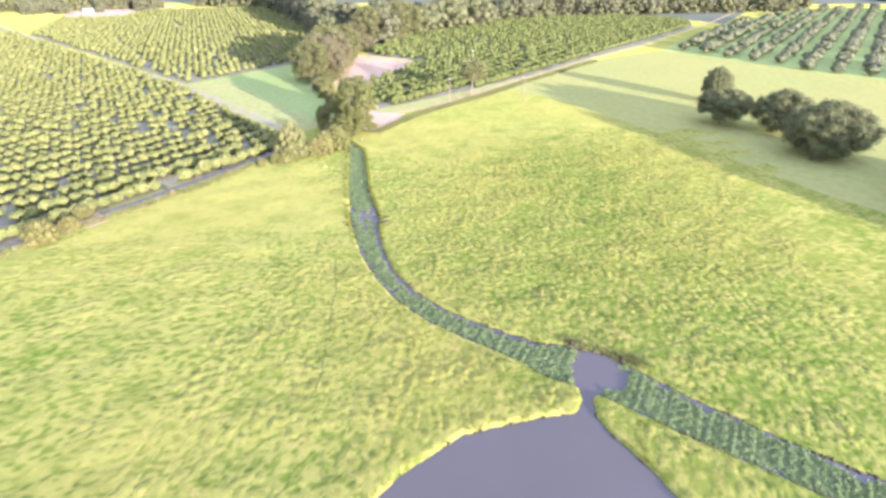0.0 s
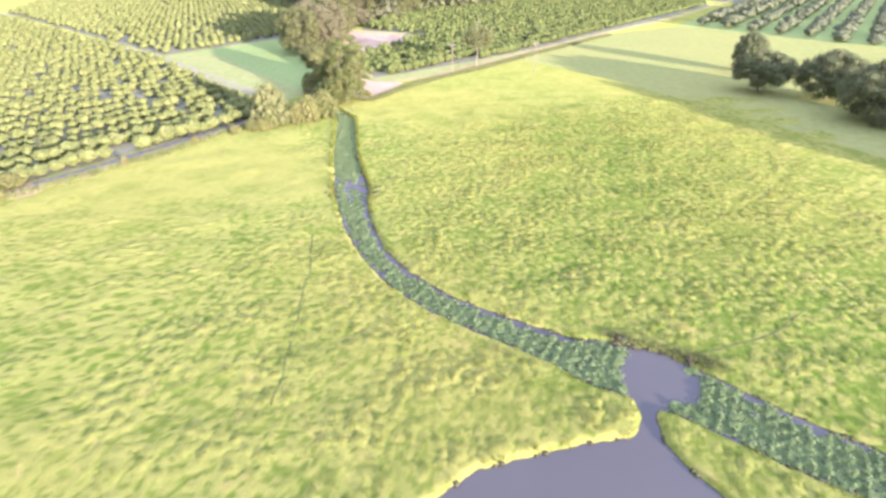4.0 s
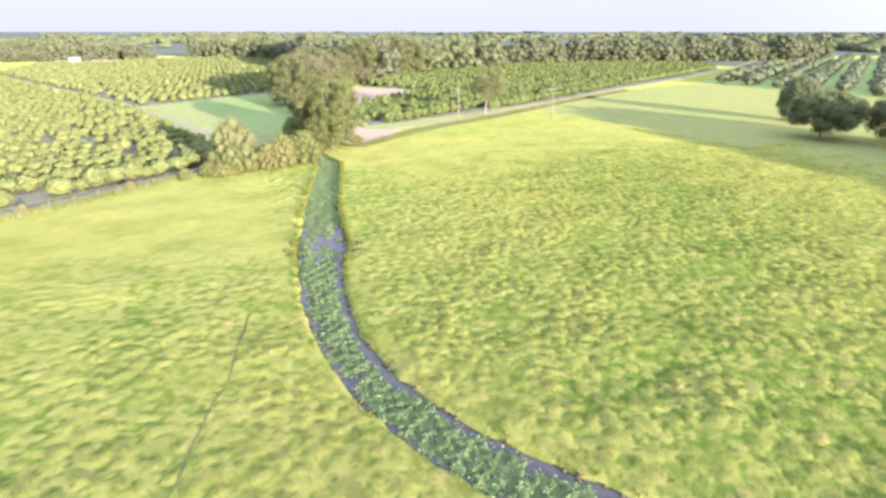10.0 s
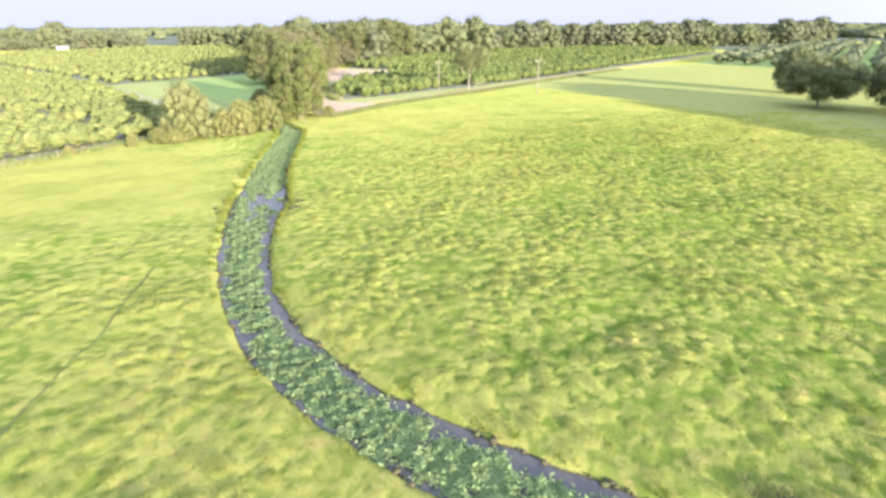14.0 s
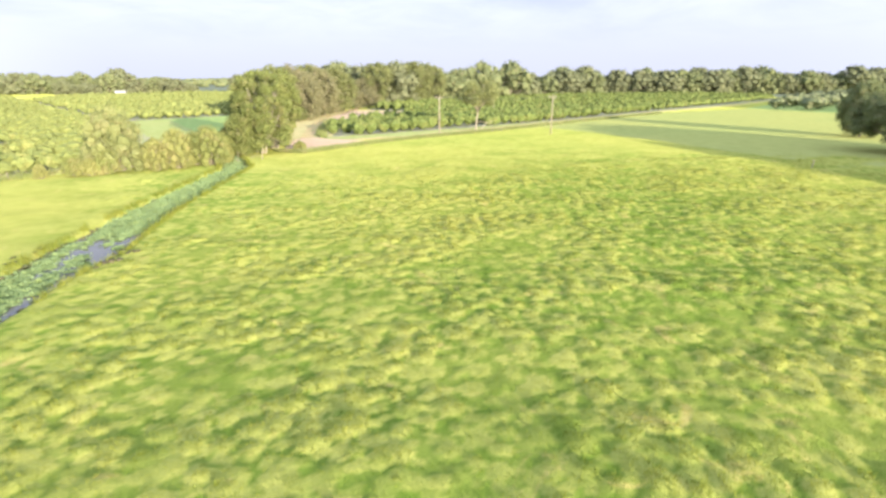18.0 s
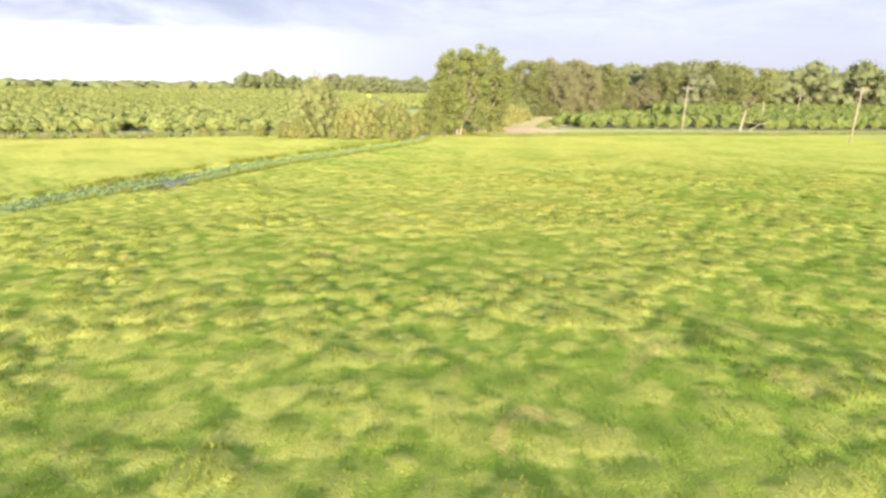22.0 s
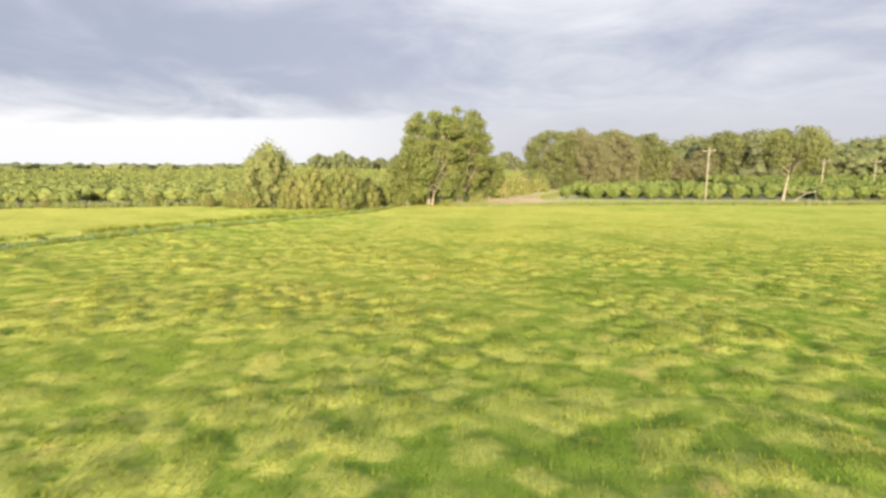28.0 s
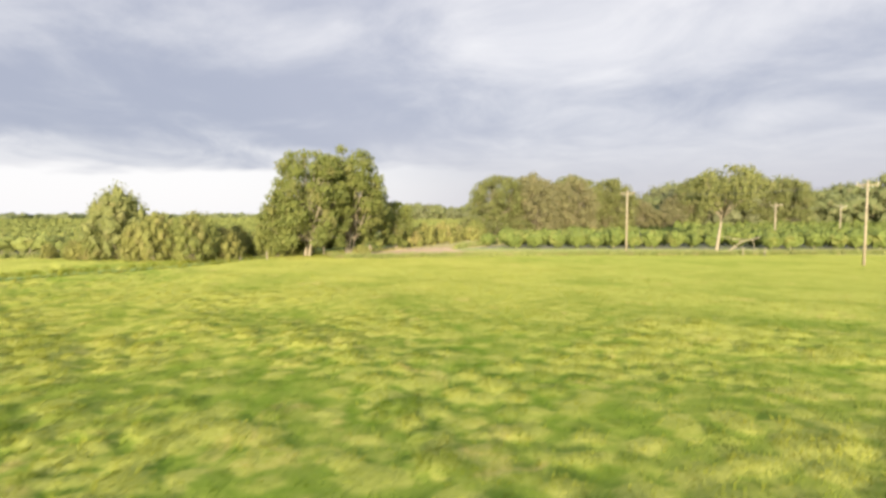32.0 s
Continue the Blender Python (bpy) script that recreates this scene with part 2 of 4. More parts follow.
YELLOW_BUSH = leaf_material("yellow_shrub_leaves", (0.36, 0.345, 0.115), (0.25, 0.265, 0.085), (0.39, 0.33, 0.15), light_through=0.4)
WEED = leaf_material("weed_leaves", (0.336, 0.352, 0.128), (0.224, 0.272, 0.08), (0.368, 0.304, 0.16))
HYACINTH = leaf_material("floating_plant_leaves", (0.355, 0.455, 0.195), (0.295, 0.390, 0.165), (0.37, 0.45, 0.17), 2.5, 0.45)
MAT_LEAF = leaf_material("sunken_plant_leaves", (0.33, 0.41, 0.15), (0.27, 0.345, 0.125), clump=2.5)
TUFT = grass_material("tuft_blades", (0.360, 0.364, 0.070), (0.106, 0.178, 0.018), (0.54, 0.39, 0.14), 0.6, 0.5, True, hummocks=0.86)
FAR_LAND = soil_material("far_scrub", (0.16, 0.18, 0.115), (0.21, 0.225, 0.135), 0.02, green=(0.12, 0.145, 0.09), green_amount=0.6)
MUD = soil_material("wet_mud", (0.075, 0.066, 0.036), (0.12, 0.105, 0.055), 2.0, 0.8, green=(0.10, 0.14, 0.04), green_amount=0.6)
DEAD = leaf_material("dead_stems", (0.21, 0.20, 0.085), (0.13, 0.13, 0.05))
BARK = soil_material("bark", (0.26, 0.225, 0.165), (0.38, 0.335, 0.25), 2.5)
POST_WOOD = soil_material("weathered_post_wood", (0.25, 0.21, 0.17), (0.36, 0.31, 0.25), 3.0)
POLE_WOOD = soil_material("pole_wood", (0.28, 0.24, 0.17), (0.36, 0.31, 0.23), 2.0)

m, n = material("pond_water")
p = place_of(n)
finish(n, n.mix(n.noise(p, 0.08, 2.0), (0.092, 0.086, 0.072), (0.115, 0.108, 0.090)), 0.12, n.noise(p, 1.6, 3.0), 0.06, 0.05, spec=0.5)
WATER = m
m, n = material("wire")
finish(n, (0.10, 0.10, 0.11), 0.5, metal=0.6)
WIRE = m
m, n = material("porcelain")
finish(n, (0.55, 0.52, 0.48), 0.3)
PORCELAIN = m
m, n = material("galvanised_steel")
finish(n, n.mix(n.noise(place_of(n), 6.0), (0.42, 0.43, 0.45), (0.52, 0.53, 0.54)), 0.45, metal=0.7)
STEEL = m
m, n = material("white_siding")
finish(n, n.mix(n.noise(place_of(n), 0.7), (0.50, 0.49, 0.46), (0.42, 0.41, 0.39)), 0.6)
SIDING = m
m, n = material("grey_roofing")
finish(n, n.mix(n.noise(place_of(n), 0.7), (0.42, 0.41, 0.40), (0.32, 0.31, 0.31)), 0.7)
ROOFING = m
m, n = material("window_glass")
finish(n, (0.03, 0.035, 0.04), 0.05, spec=0.6)
GLASS = m

# ---- mesh helpers ----


def mesh_of(name, verts, faces, mat, smooth=False):
    me = bpy.data.meshes.new(name)
    me.from_pydata(np.asarray(verts, float).tolist(), [], [list(f) for f in faces] if not isinstance(faces, np.ndarray) else faces.tolist())
    me.materials.append(mat)
    if smooth:
        me.shade_smooth()
    return me


def join(*pieces):
    """Vertices and faces of several pieces in one."""
    verts, faces, start = [], [], 0
    for v, f in pieces:
        verts.append(np.asarray(v, float))
        faces += [[i + start for i in face] for face in f]
        start += len(v)
    return np.concatenate(verts), faces


def part(name, verts, faces, mat, parent, label="", smooth=False):
    ob = new(name, mesh_of(name, verts, faces, mat, smooth))
    ob.parent = parent
    return tagged(ob, label) if label else ob


def tube(points, radii, sides=8):
    """A tapered tube through points, closed at both ends."""
    points = [Vector(p) for p in points]
    verts, faces = [], []
    for k, (p, r) in enumerate(zip(points, radii)):
        along = (points[min(k + 1, len(points) - 1)] - points[max(k - 1, 0)]).normalized()
        a = along.orthogonal().normalized()
        b = along.cross(a)
        verts += [tuple(p + r * (math.cos(t) * a + math.sin(t) * b)) for t in (2 * math.pi * s / sides for s in range(sides))]
    for k in range(len(points) - 1):
        for s in range(sides):
            i, j = k * sides + s, k * sides + (s + 1) % sides
            faces.append([i, j, j + sides, i + sides])
    faces += [list(range(sides))[::-1], [len(verts) - sides + s for s in range(sides)]]
    return np.array(verts), faces


def box(x0, y0, z0, x1, y1, z1, bevel=0.0):
    """A box, its upright edges cut by bevel."""
    b = bevel
    ring = [(x0 + b, y0), (x1 - b, y0), (x1, y0 + b), (x1, y1 - b), (x1 - b, y1), (x0 + b, y1), (x0, y1 - b), (x0, y0 + b)] if b else [(x0, y0), (x1, y0), (x1, y1), (x0, y1)]
    k = len(ring)
    verts = [(x, y, z) for z in (z0, z1) for x, y in ring]
    faces = [list(range(k))[::-1], list(range(k, 2 * k))] + [[i, (i + 1) % k, (i + 1) % k + k, i + k] for i in range(k)]
    return np.array(verts, float), faces


def core(centre, radii, rng, around=9, up=6, rough=0.16):
    """A rough closed lump."""
    verts, faces = [], []
    for a in range(up + 1):
        th = math.pi * a / up
        for b in range(around):
            ph = 2 * math.pi * (b + 0.5 * (a % 2)) / around
            w = 1 + rough * rng.normal()
            verts.append((math.sin(th) * math.cos(ph) * w, math.sin(th) * math.sin(ph) * w, math.cos(th) * w))
    for a in range(up):
        for b in range(around):
            i, j = a * around + b, a * around + (b + 1) % around
            faces.append([i, i + around, j + around, j])
    return np.array(verts) * radii + centre, faces


def leaves(blobs, count, size, rng, droop=0.0, loose=0.75):
    """Leaf sprays over the hull of several lumps, as bent quads."""
    blobs = [(np.array(c, float), np.array(r, float)) for c, r in blobs]
    area = np.array([r[0] * r[1] + r[0] * r[2] + r[1] * r[2] for _, r in blobs])
    pick = rng.choice(len(blobs), count, p=area / area.sum())
    c, r = np.array([b[0] for b in blobs])[pick], np.array([b[1] for b in blobs])[pick]
    d = rng.normal(size=(count, 3))
    d /= np.linalg.norm(d, axis=1)[:, None]
    lumps = 1 + 0.13 * np.sin(5 * d[:, 0] + 3 * d[:, 2] + pick) * np.cos(4 * d[:, 1] - 2 * d[:, 2] + 2 * pick)
    p = c + r * d * (lumps * rng.uniform(0.72, 1.24, count))[:, None]
    keep = np.ones(count, bool)
    for k, (bc, br) in enumerate(blobs):
        keep &= (pick == k) | ((((p - bc) / br) ** 2).sum(1) > 0.6)
    p, d, r = p[keep], d[keep], r[keep]
    m = len(p)
    normal = d / r * r.mean(1)[:, None] + loose * rng.normal(size=(m, 3))
    normal /= np.linalg.norm(normal, axis=1)[:, None]
    side = np.cross(normal, rng.normal(size=(m, 3)))
    side /= np.linalg.norm(side, axis=1)[:, None]
    ahead = np.cross(normal, side)
    s = (size * rng.uniform(0.55, 1.35, m))[:, None]
    bend = normal * s * 0.22
    corners = np.stack([p - s * ahead * 0.6, p + s * side * 0.42 + bend, p + s * ahead * 0.75 - (0, 0, droop) , p - s * side * 0.42 + bend], 1)
    return corners.reshape(-1, 3), np.arange(4 * m).reshape(-1, 4)


def foliage(blobs, count, size, rng, around=9, up=6, shrink=0.84, droop=0.0, loose=0.75):
    v, f = leaves(blobs, count, size, rng, droop, loose)
    cores = [core(np.array(c), np.array(r) * shrink, rng, around, up) for c, r in blobs]
    return join((v, f.tolist()), *cores)

# ---- the land ----
# The creek's middle line: x, y, half its width.
CREEK = [(-40.4, 206, 1.2), (-33.5, 196.8, 1.8), (-26.2, 185.6, 2.3), (-19.8, 153.6, 2.7), (-14.9, 135.6, 3.4), (-14, 130.7, 2.9), (-11, 120.7, 2.55), (-6.8, 111, 2.2), (-1.6, 103.4, 2.3), (5.5, 96.7, 2.35), (11.3, 93, 2.5), (16.8, 90, 2.65), (22, 86.9, 3.1), (25, 85.6, 4.2), (31.1, 83.4, 4.8), (35.9, 80.1, 4.3), (42.9, 74.4, 3.9), (49.8, 69.8, 3.6), (59.8, 63.1, 3.4), (87.8, 49.1, 3.4), (137.8, 29.1, 3.4)]
CHANNEL = [(30.2, 83.2, 2.4), (28.9, 76.6, 0.75), (27.6, 72.1, 2.0), (25.3, 67.1, 5.0)]
POND = [(28.2, 74.6), (25.6, 73.9), (21.7, 73.2), (15.1, 71.2), (10.2, 69.5), (5.6, 65.8), (1.5, 62.1), (-0.9, 58.7), (-3.2, 51.1), (-1.2, 41.1), (6.8, 32.1), (19.8, 28.1), (31.8, 32.1), (38.8, 42.1), (39.3, 53.1), (36.9, 60.7), (35.4, 63.9), (33.3, 67.3), (30.7, 71), (29.2, 74.6)]


WEST = [(-49, 191.8), (-83.4, 137.4), (-103, 107.2), (-330, -10), (-720, 120), (-560, 560), (-320, 424), (-126, 270)]


def segment_far(x, y, line):
    """The distance from a line with widths, less than nought inside it."""
    far = np.full(np.shape(x), 1e9)
    for (ax, ay, aw), (bx, by, bw) in zip(line, line[1:]):
        ux, uy = bx - ax, by - ay
        t = np.clip(((x - ax) * ux + (y - ay) * uy) / (ux * ux + uy * uy), 0, 1)
        far = np.minimum(far, np.hypot(x - ax - t * ux, y - ay - t * uy) - (aw + t * (bw - aw)))
    return far


def line_side(x, y, line):
    """More than nought to the left of a line, seen along it."""
    far, side = np.full(np.shape(x), 1e9), np.zeros(np.shape(x))
    for (ax, ay, _), (bx, by, _) in zip(line, line[1:]):
        ux, uy = bx - ax, by - ay
        t = np.clip(((x - ax) * ux + (y - ay) * uy) / (ux * ux + uy * uy), 0, 1)
        d = np.hypot(x - ax - t * ux, y - ay - t * uy)
        side = np.where(d < far, ux * (y - ay) - uy * (x - ax), side)
        far = np.minimum(far, d)
    return side


def polygon_far(x, y, poly):
    """The distance from a polygon's edge, less than nought inside it."""
    far, inside = np.full(np.shape(x), 1e9), np.zeros(np.shape(x), bool)
    for (ax, ay), (bx, by) in zip(poly, poly[1:] + poly[:1]):
        ux, uy = bx - ax, by - ay
        t = np.clip(((x - ax) * ux + (y - ay) * uy) / (ux * ux + uy * uy), 0, 1)
        far = np.minimum(far, np.hypot(x - ax - t * ux, y - ay - t * uy))
        cross = (ay > y) != (by > y)
        inside ^= cross & (x < ux * (y - ay) / (uy if uy else 1e-9) + ax)
    return np.where(inside, -far, far)


class Waves:
    """Smooth noise as a sum of plane waves of random heading."""

    def __init__(self, seed, length, count=14):
        rng = np.random.default_rng(seed)
        way, self.phase = rng.uniform(0, 2 * np.pi, count), rng.uniform(0, 2 * np.pi, count)
        k = 2 * np.pi / (length * rng.uniform(0.6, 1.7, count))
        self.kx, self.ky, self.count = k * np.cos(way), k * np.sin(way), count

    def __call__(self, x, y):
        total = sum(np.sin(a * x + b * y + c) for a, b, c in zip(self.kx, self.ky, self.phase))
        return total / math.sqrt(self.count / 2)


class Tufts:
    """Rounded hummocks of grass: one in each cell of a grid, off its middle, of its own width and height."""

    def __init__(self, seed, cell, wide, tall):
        rng = np.random.default_rng(seed)
        self.cell, k = cell, 256
        self.offset = rng.uniform(0.0, 1.0, (k, k, 2))
        self.wide = rng.uniform(*wide, (k, k))
        self.tall = tall * (0.25 + 0.75 * rng.beta(1.4, 1.4, (k, k)))
        self.turn, self.long = rng.uniform(0, np.pi, (k, k)), rng.uniform(0.7, 1.0, (k, k))
        self.tone = rng.beta(1.3, 1.1, (k, k))

    def __call__(self, x, y):
        """The height at a place, and the tone of the grass there: nought between the hummocks."""
        ix, iy = np.floor(x / self.cell).astype(int), np.floor(y / self.cell).astype(int)
        high, tone = np.zeros(np.shape(x)), np.zeros(np.shape(x))
        for dx in (-1, 0, 1):
            for dy in (-1, 0, 1):
                a, b = (ix + dx) % 256, (iy + dy) % 256
                ux = x - (ix + dx + self.offset[a, b, 0]) * self.cell
                uy = y - (iy + dy + self.offset[a, b, 1]) * self.cell
                c, w = np.cos(self.turn[a, b]), np.sin(self.turn[a, b])
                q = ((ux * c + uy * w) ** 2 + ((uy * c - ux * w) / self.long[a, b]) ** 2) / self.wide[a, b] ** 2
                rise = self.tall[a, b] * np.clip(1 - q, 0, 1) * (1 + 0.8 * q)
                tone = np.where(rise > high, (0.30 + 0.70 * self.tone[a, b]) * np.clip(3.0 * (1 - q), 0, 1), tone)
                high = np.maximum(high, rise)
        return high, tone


ragged, swell, patches = Waves(3, 2.6), Waves(7, 14.0), Waves(8, 11.0, 18)
tufts, small_tufts = Tufts(5, 1.4, (0.48, 0.98), 0.28), Tufts(9, 0.8, (0.34, 0.56), 0.11)
FORD = (-14.0, 136.4)


def water_far(x, y):
    far = np.minimum(segment_far(x, y, CREEK), np.minimum(segment_far(x, y, CHANNEL), polygon_far(x, y, POND)))
    return far + 0.07 * ragged(x, y)


def smooth(a, b, v):
    t = np.clip((v - a) / (b - a), 0, 1)
    return t * t * (3 - 2 * t)


def grazed(x, y):
    """Where cattle keep the grass shorter and more even: the north end, and beyond the creek."""
    return np.maximum(smooth(158, 196, y + 0.12 * x - 0.7 * np.maximum(0, x - 5)), smooth(2, -16, x + 0.64 * (y - 87) - 22) * smooth(112, 140, y))


def clumps(x, y):
    """How high the grass stands in hummocks; some stretches are smoother than others."""
    rank = (0.72 + 0.28 * np.clip(patches(x, y), -1.3, 1.3)) * (1 - 0.65 * grazed(x, y))
    return rank * np.maximum(tufts(x, y)[0], small_tufts(x, y)[0])


def grass_tone(x, y):
    """The grass's tone, hummock by hummock, from dark 0 to pale 1; darkest in the gaps."""
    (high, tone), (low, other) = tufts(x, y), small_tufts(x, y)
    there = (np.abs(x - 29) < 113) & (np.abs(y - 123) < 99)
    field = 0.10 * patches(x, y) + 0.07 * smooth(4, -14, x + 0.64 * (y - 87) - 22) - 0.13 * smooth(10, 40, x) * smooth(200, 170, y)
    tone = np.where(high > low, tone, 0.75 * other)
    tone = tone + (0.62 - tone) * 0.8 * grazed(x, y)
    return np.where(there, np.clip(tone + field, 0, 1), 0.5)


def land(x, y):
    """The height of the ground."""
    x, y = np.asarray(x, float), np.asarray(y, float)
    far = water_far(x, y)
    near = smooth(2, 9, polygon_far(x, y, WEST)) * smooth(112, 84, x) * smooth(5, 30, y) * smooth(222, 205, y) * smooth(-120, -95, x)
    rise = clumps(x, y) + 0.05 * swell(x, y)
    dry = smooth(0.2, 2.2, far)
    trodden = smooth(8.5, 4.0, np.hypot(x - FORD[0], y - FORD[1]))       # cattle have worn the banks down at the ford
    return near * rise * dry * (1 - 0.7 * trodden) - 0.95 * (1 - smooth(-1.0, 0.75 + 0.7 * trodden, far))


def steps(*stretches):
    """Coordinates over stretches of (from, to, step), widening beyond the first and the last."""
    mid = np.concatenate([np.arange(a, b, step) for a, b, step in stretches])
    wide = np.cumsum(1.35 ** np.arange(1, 27))
    return np.concatenate([mid[0] - wide[::-1], mid, mid[-1] + wide])


xs = steps((-84, -34, 0.75), (-34, 0, 0.42), (0, 66, 0.29), (66, 84, 0.5), (84, 142, 1.0))
ys = steps((24, 70, 0.62), (70, 96, 0.42), (96, 200, 0.29), (200, 222, 0.6))
gx, gy = np.meshgrid(xs, ys)
gz = land(gx, gy)
count = len(xs)
row, col = np.meshgrid(np.arange(len(ys) - 1), np.arange(count - 1), indexing="ij")
first = (row * count + col).ravel()
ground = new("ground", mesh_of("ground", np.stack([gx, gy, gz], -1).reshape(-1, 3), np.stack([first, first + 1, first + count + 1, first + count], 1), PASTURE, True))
rank = ground.data.attributes.new("grass_tone", "FLOAT", "POINT")     # each hummock's own tone, with the gaps between darkened in the colour
rank.data.foreach_set("value", grass_tone(gx, gy).ravel().astype(np.float32))
tagged(ground, "yellow-green tussocky pasture grass with a muddy creek bed", "ground", kind="structure")


def sheet(name, poly, mat, z, label, category):
    """A flat patch of ground with a ragged edge, laid on the land."""
    pts = []
    for (ax, ay), (bx, by) in zip(poly, poly[1:] + poly[:1]):
        k = max(2, min(40, int(math.hypot(bx - ax, by - ay) / 4)))
        for i in range(k):
            x, y = ax + (bx - ax) * i / k, ay + (by - ay) * i / k
            pts.append((x + 0.35 * float(ragged(x, y)), y + 0.35 * float(ragged(y, x)), z))
    low = [(x, y, z - 0.3) for x, y, _ in pts]
    k = len(pts)
    faces = [list(range(k))] + [[i, (i + 1) % k, (i + 1) % k + k, i + k] for i in range(k)]
    return tagged(new(name, mesh_of(name, pts + low, faces, mat)), label, category, kind="structure")


def ribbon(name, line, width, mat, z, label, category, seed=1):
    """A track of uneven width along a line."""
    wob, left, right = Waves(seed, 9.0), [], []
    pts = []
    for (ax, ay), (bx, by) in zip(line, line[1:]):
        k = max(1, int(math.hypot(bx - ax, by - ay) / 3))
        pts += [(ax + (bx - ax) * i / k, ay + (by - ay) * i / k) for i in range(k)]
    pts.append(line[-1])
    for i, (x, y) in enumerate(pts):
        (ax, ay), (bx, by) = pts[max(i - 1, 0)], pts[min(i + 1, len(pts) - 1)]
        s = math.hypot(bx - ax, by - ay)
        nx, ny = -(by - ay) / s, (bx - ax) / s
        w = width / 2 * (1 + 0.12 * float(wob(x, y)))
        v = width / 2 * (1 + 0.12 * float(wob(y, x)))
        left.append((x + nx * w, y + ny * w, z))
        right.append((x - nx * v, y - ny * v, z))
    k = len(pts)
    verts = left + right + [(x, y, z - 0.3) for x, y, _ in left] + [(x, y, z - 0.3) for x, y, _ in right]
    faces = [[i, k + i, k + i + 1, i + 1] for i in range(k - 1)]
    faces += [[i, i + 1, i + 1 + 2 * k, i + 2 * k] for i in range(k - 1)] + [[k + i + 1, k + i, k + i + 2 * k, k + i + 1 + 2 * k] for i in range(k - 1)]
    return tagged(new(name, mesh_of(name, verts, faces, mat)), label, category, kind="structure")


# Grove floors, tracks and the mown field, one above another.
NORTHWEST = [(-128, 280), (-92, 330), (-72, 372), (-118, 478), (-210, 640), (-314, 612), (-320, 542), (-368, 538), (-324, 436)]
NORTHEAST = [(-28, 236), (12, 274), (42, 306), (88, 364), (136, 420), (205, 512), (212, 560), (150, 590), (40, 545), (-22, 480), (-50, 404), (-53, 364), (-15, 346), (-13, 337), (-40, 294), (-37, 268)]
EAST = [(139, 392), (172, 352), (222, 303), (330, 230), (600, 330), (620, 700), (380, 660), (238, 530)]
sheet("pavement_grove_west", WEST, GROVE_SOIL, 0.05, "grey sandy soil with weeds under the citrus rows", "grove floor")
sheet("pavement_grove_northwest", NORTHWEST, GROVE_SOIL, 0.05, "grey sandy soil with weeds under the citrus rows", "grove floor")
sheet("pavement_grove_northeast", NORTHEAST, GROVE_SOIL, 0.05, "grey sandy soil with weeds under the citrus rows", "grove floor")
sheet("pavement_grove_east", EAST, MOWN, 0.05, "mown green grass between the young citrus rows", "grove floor")
sheet("pavement_east_meadow", [(18, 262), (34, 276), (52, 254), (84, 205), (112, 152), (180, 60), (420, 40), (420, 180), (330, 228), (222, 299), (138, 388), (88, 352), (40, 293)], MEADOW, 0.018, "smooth yellow-green meadow grass beside the oaks", "meadow")
sheet("pavement_mown_field", [(-128, 277), (-91, 329), (-62, 292), (-44, 246), (-41, 214), (-55, 210)], MOWN, 0.06, "smooth mown bright green grass field", "field")
PALE_GRASS = grass_material("pale_verge_grass", (0.37, 0.40, 0.15), (0.30, 0.34, 0.11), (0.43, 0.40, 0.20), 0.3, 0.4, fuzz=0.15, contrast=0.5)
DRY_BANK = grass_material("dry_tan_grass", (0.46, 0.40, 0.20), (0.35, 0.33, 0.14), (0.58, 0.42, 0.26), 0.35, 0.6, fuzz=0.3, contrast=0.5)
sheet("pavement_pale_verge", [(-131, 277), (-90, 239), (-52, 203), (-44, 214), (-70, 243), (-112, 290)], PALE_GRASS, 0.072, "pale dry grass verge beside the farm track", "verge")
sheet("pavement_scrub", [(240, 534), (214, 562), (150, 592), (40, 547), (-24, 481), (-42, 400), (-75, 400), (-60, 470), (-5, 545), (120, 640), (340, 690)], FAR_LAND, 0.055, "rough dark green scrub at the foot of the woods", "scrub")
sheet("pavement_dry_bank", [(-38, 218), (-27, 240), (-31, 262), (-37, 292), (-17, 336), (-26, 352), (-62, 366), (-64, 300), (-54, 262), (-46, 236)], DRY_BANK, 0.066, "dry pale grass beside the belt of trees", "bank")
sheet("pavement_sand_patch", [(-58, 356), (-17, 338), (-41, 294), (-52, 300)], SAND, 0.10, "bare pale pinkish sand clearing", "sand")
sheet("pavement_sand_junction", [(-34, 231), (-31, 237), (-26, 233), (-14, 231), (-18, 221), (-22.5, 209.5), (-26.5, 208.5), (-31, 220)], SAND, 0.088, "bare pale sand at a track junction", "sand")
ribbon("road_northeast", [(-32, 222), (-5, 243), (16, 268), (40, 300), (86, 357), (135, 412), (224, 532), (330, 690)], 2.5, ROAD, 0.08, "pale sandy farm track beside the citrus grove", "farm track", 2)
ribbon("road_grove", [(-28, 216), (-31.5, 232), (-39, 255), (-47, 280), (-51.5, 303), (-54, 330), (-66, 400)], 3.8, ROAD, 0.075, "pale sandy farm track under the trees", "farm track", 3)
ribbon("road_west", [(-52, 203), (-86, 235), (-127, 274), (-166, 304), (-228, 350), (-318, 426), (-430, 520)], 5.5, TRACK, 0.09, "pale grassy farm track between citrus blocks", "farm track", 4)
# a darker, greyer strip of soil along the west grove's south edge
ribbon("road_south_edge", [(-49, 190), (-52, 185.5), (-57.5, 175), (-68.7, 156.8), (-77.6, 142.5), (-83, 134.5), (-104, 102), (-125, 84), (-200, 40)], 2.5, soil_material("dark_grey_soil", (0.19, 0.165, 0.15), (0.25, 0.22, 0.20), 0.7, green=(0.2, 0.23, 0.09), green_amount=0.25), 0.085, "dark grey bare soil strip beside the grove", "farm track", 5)
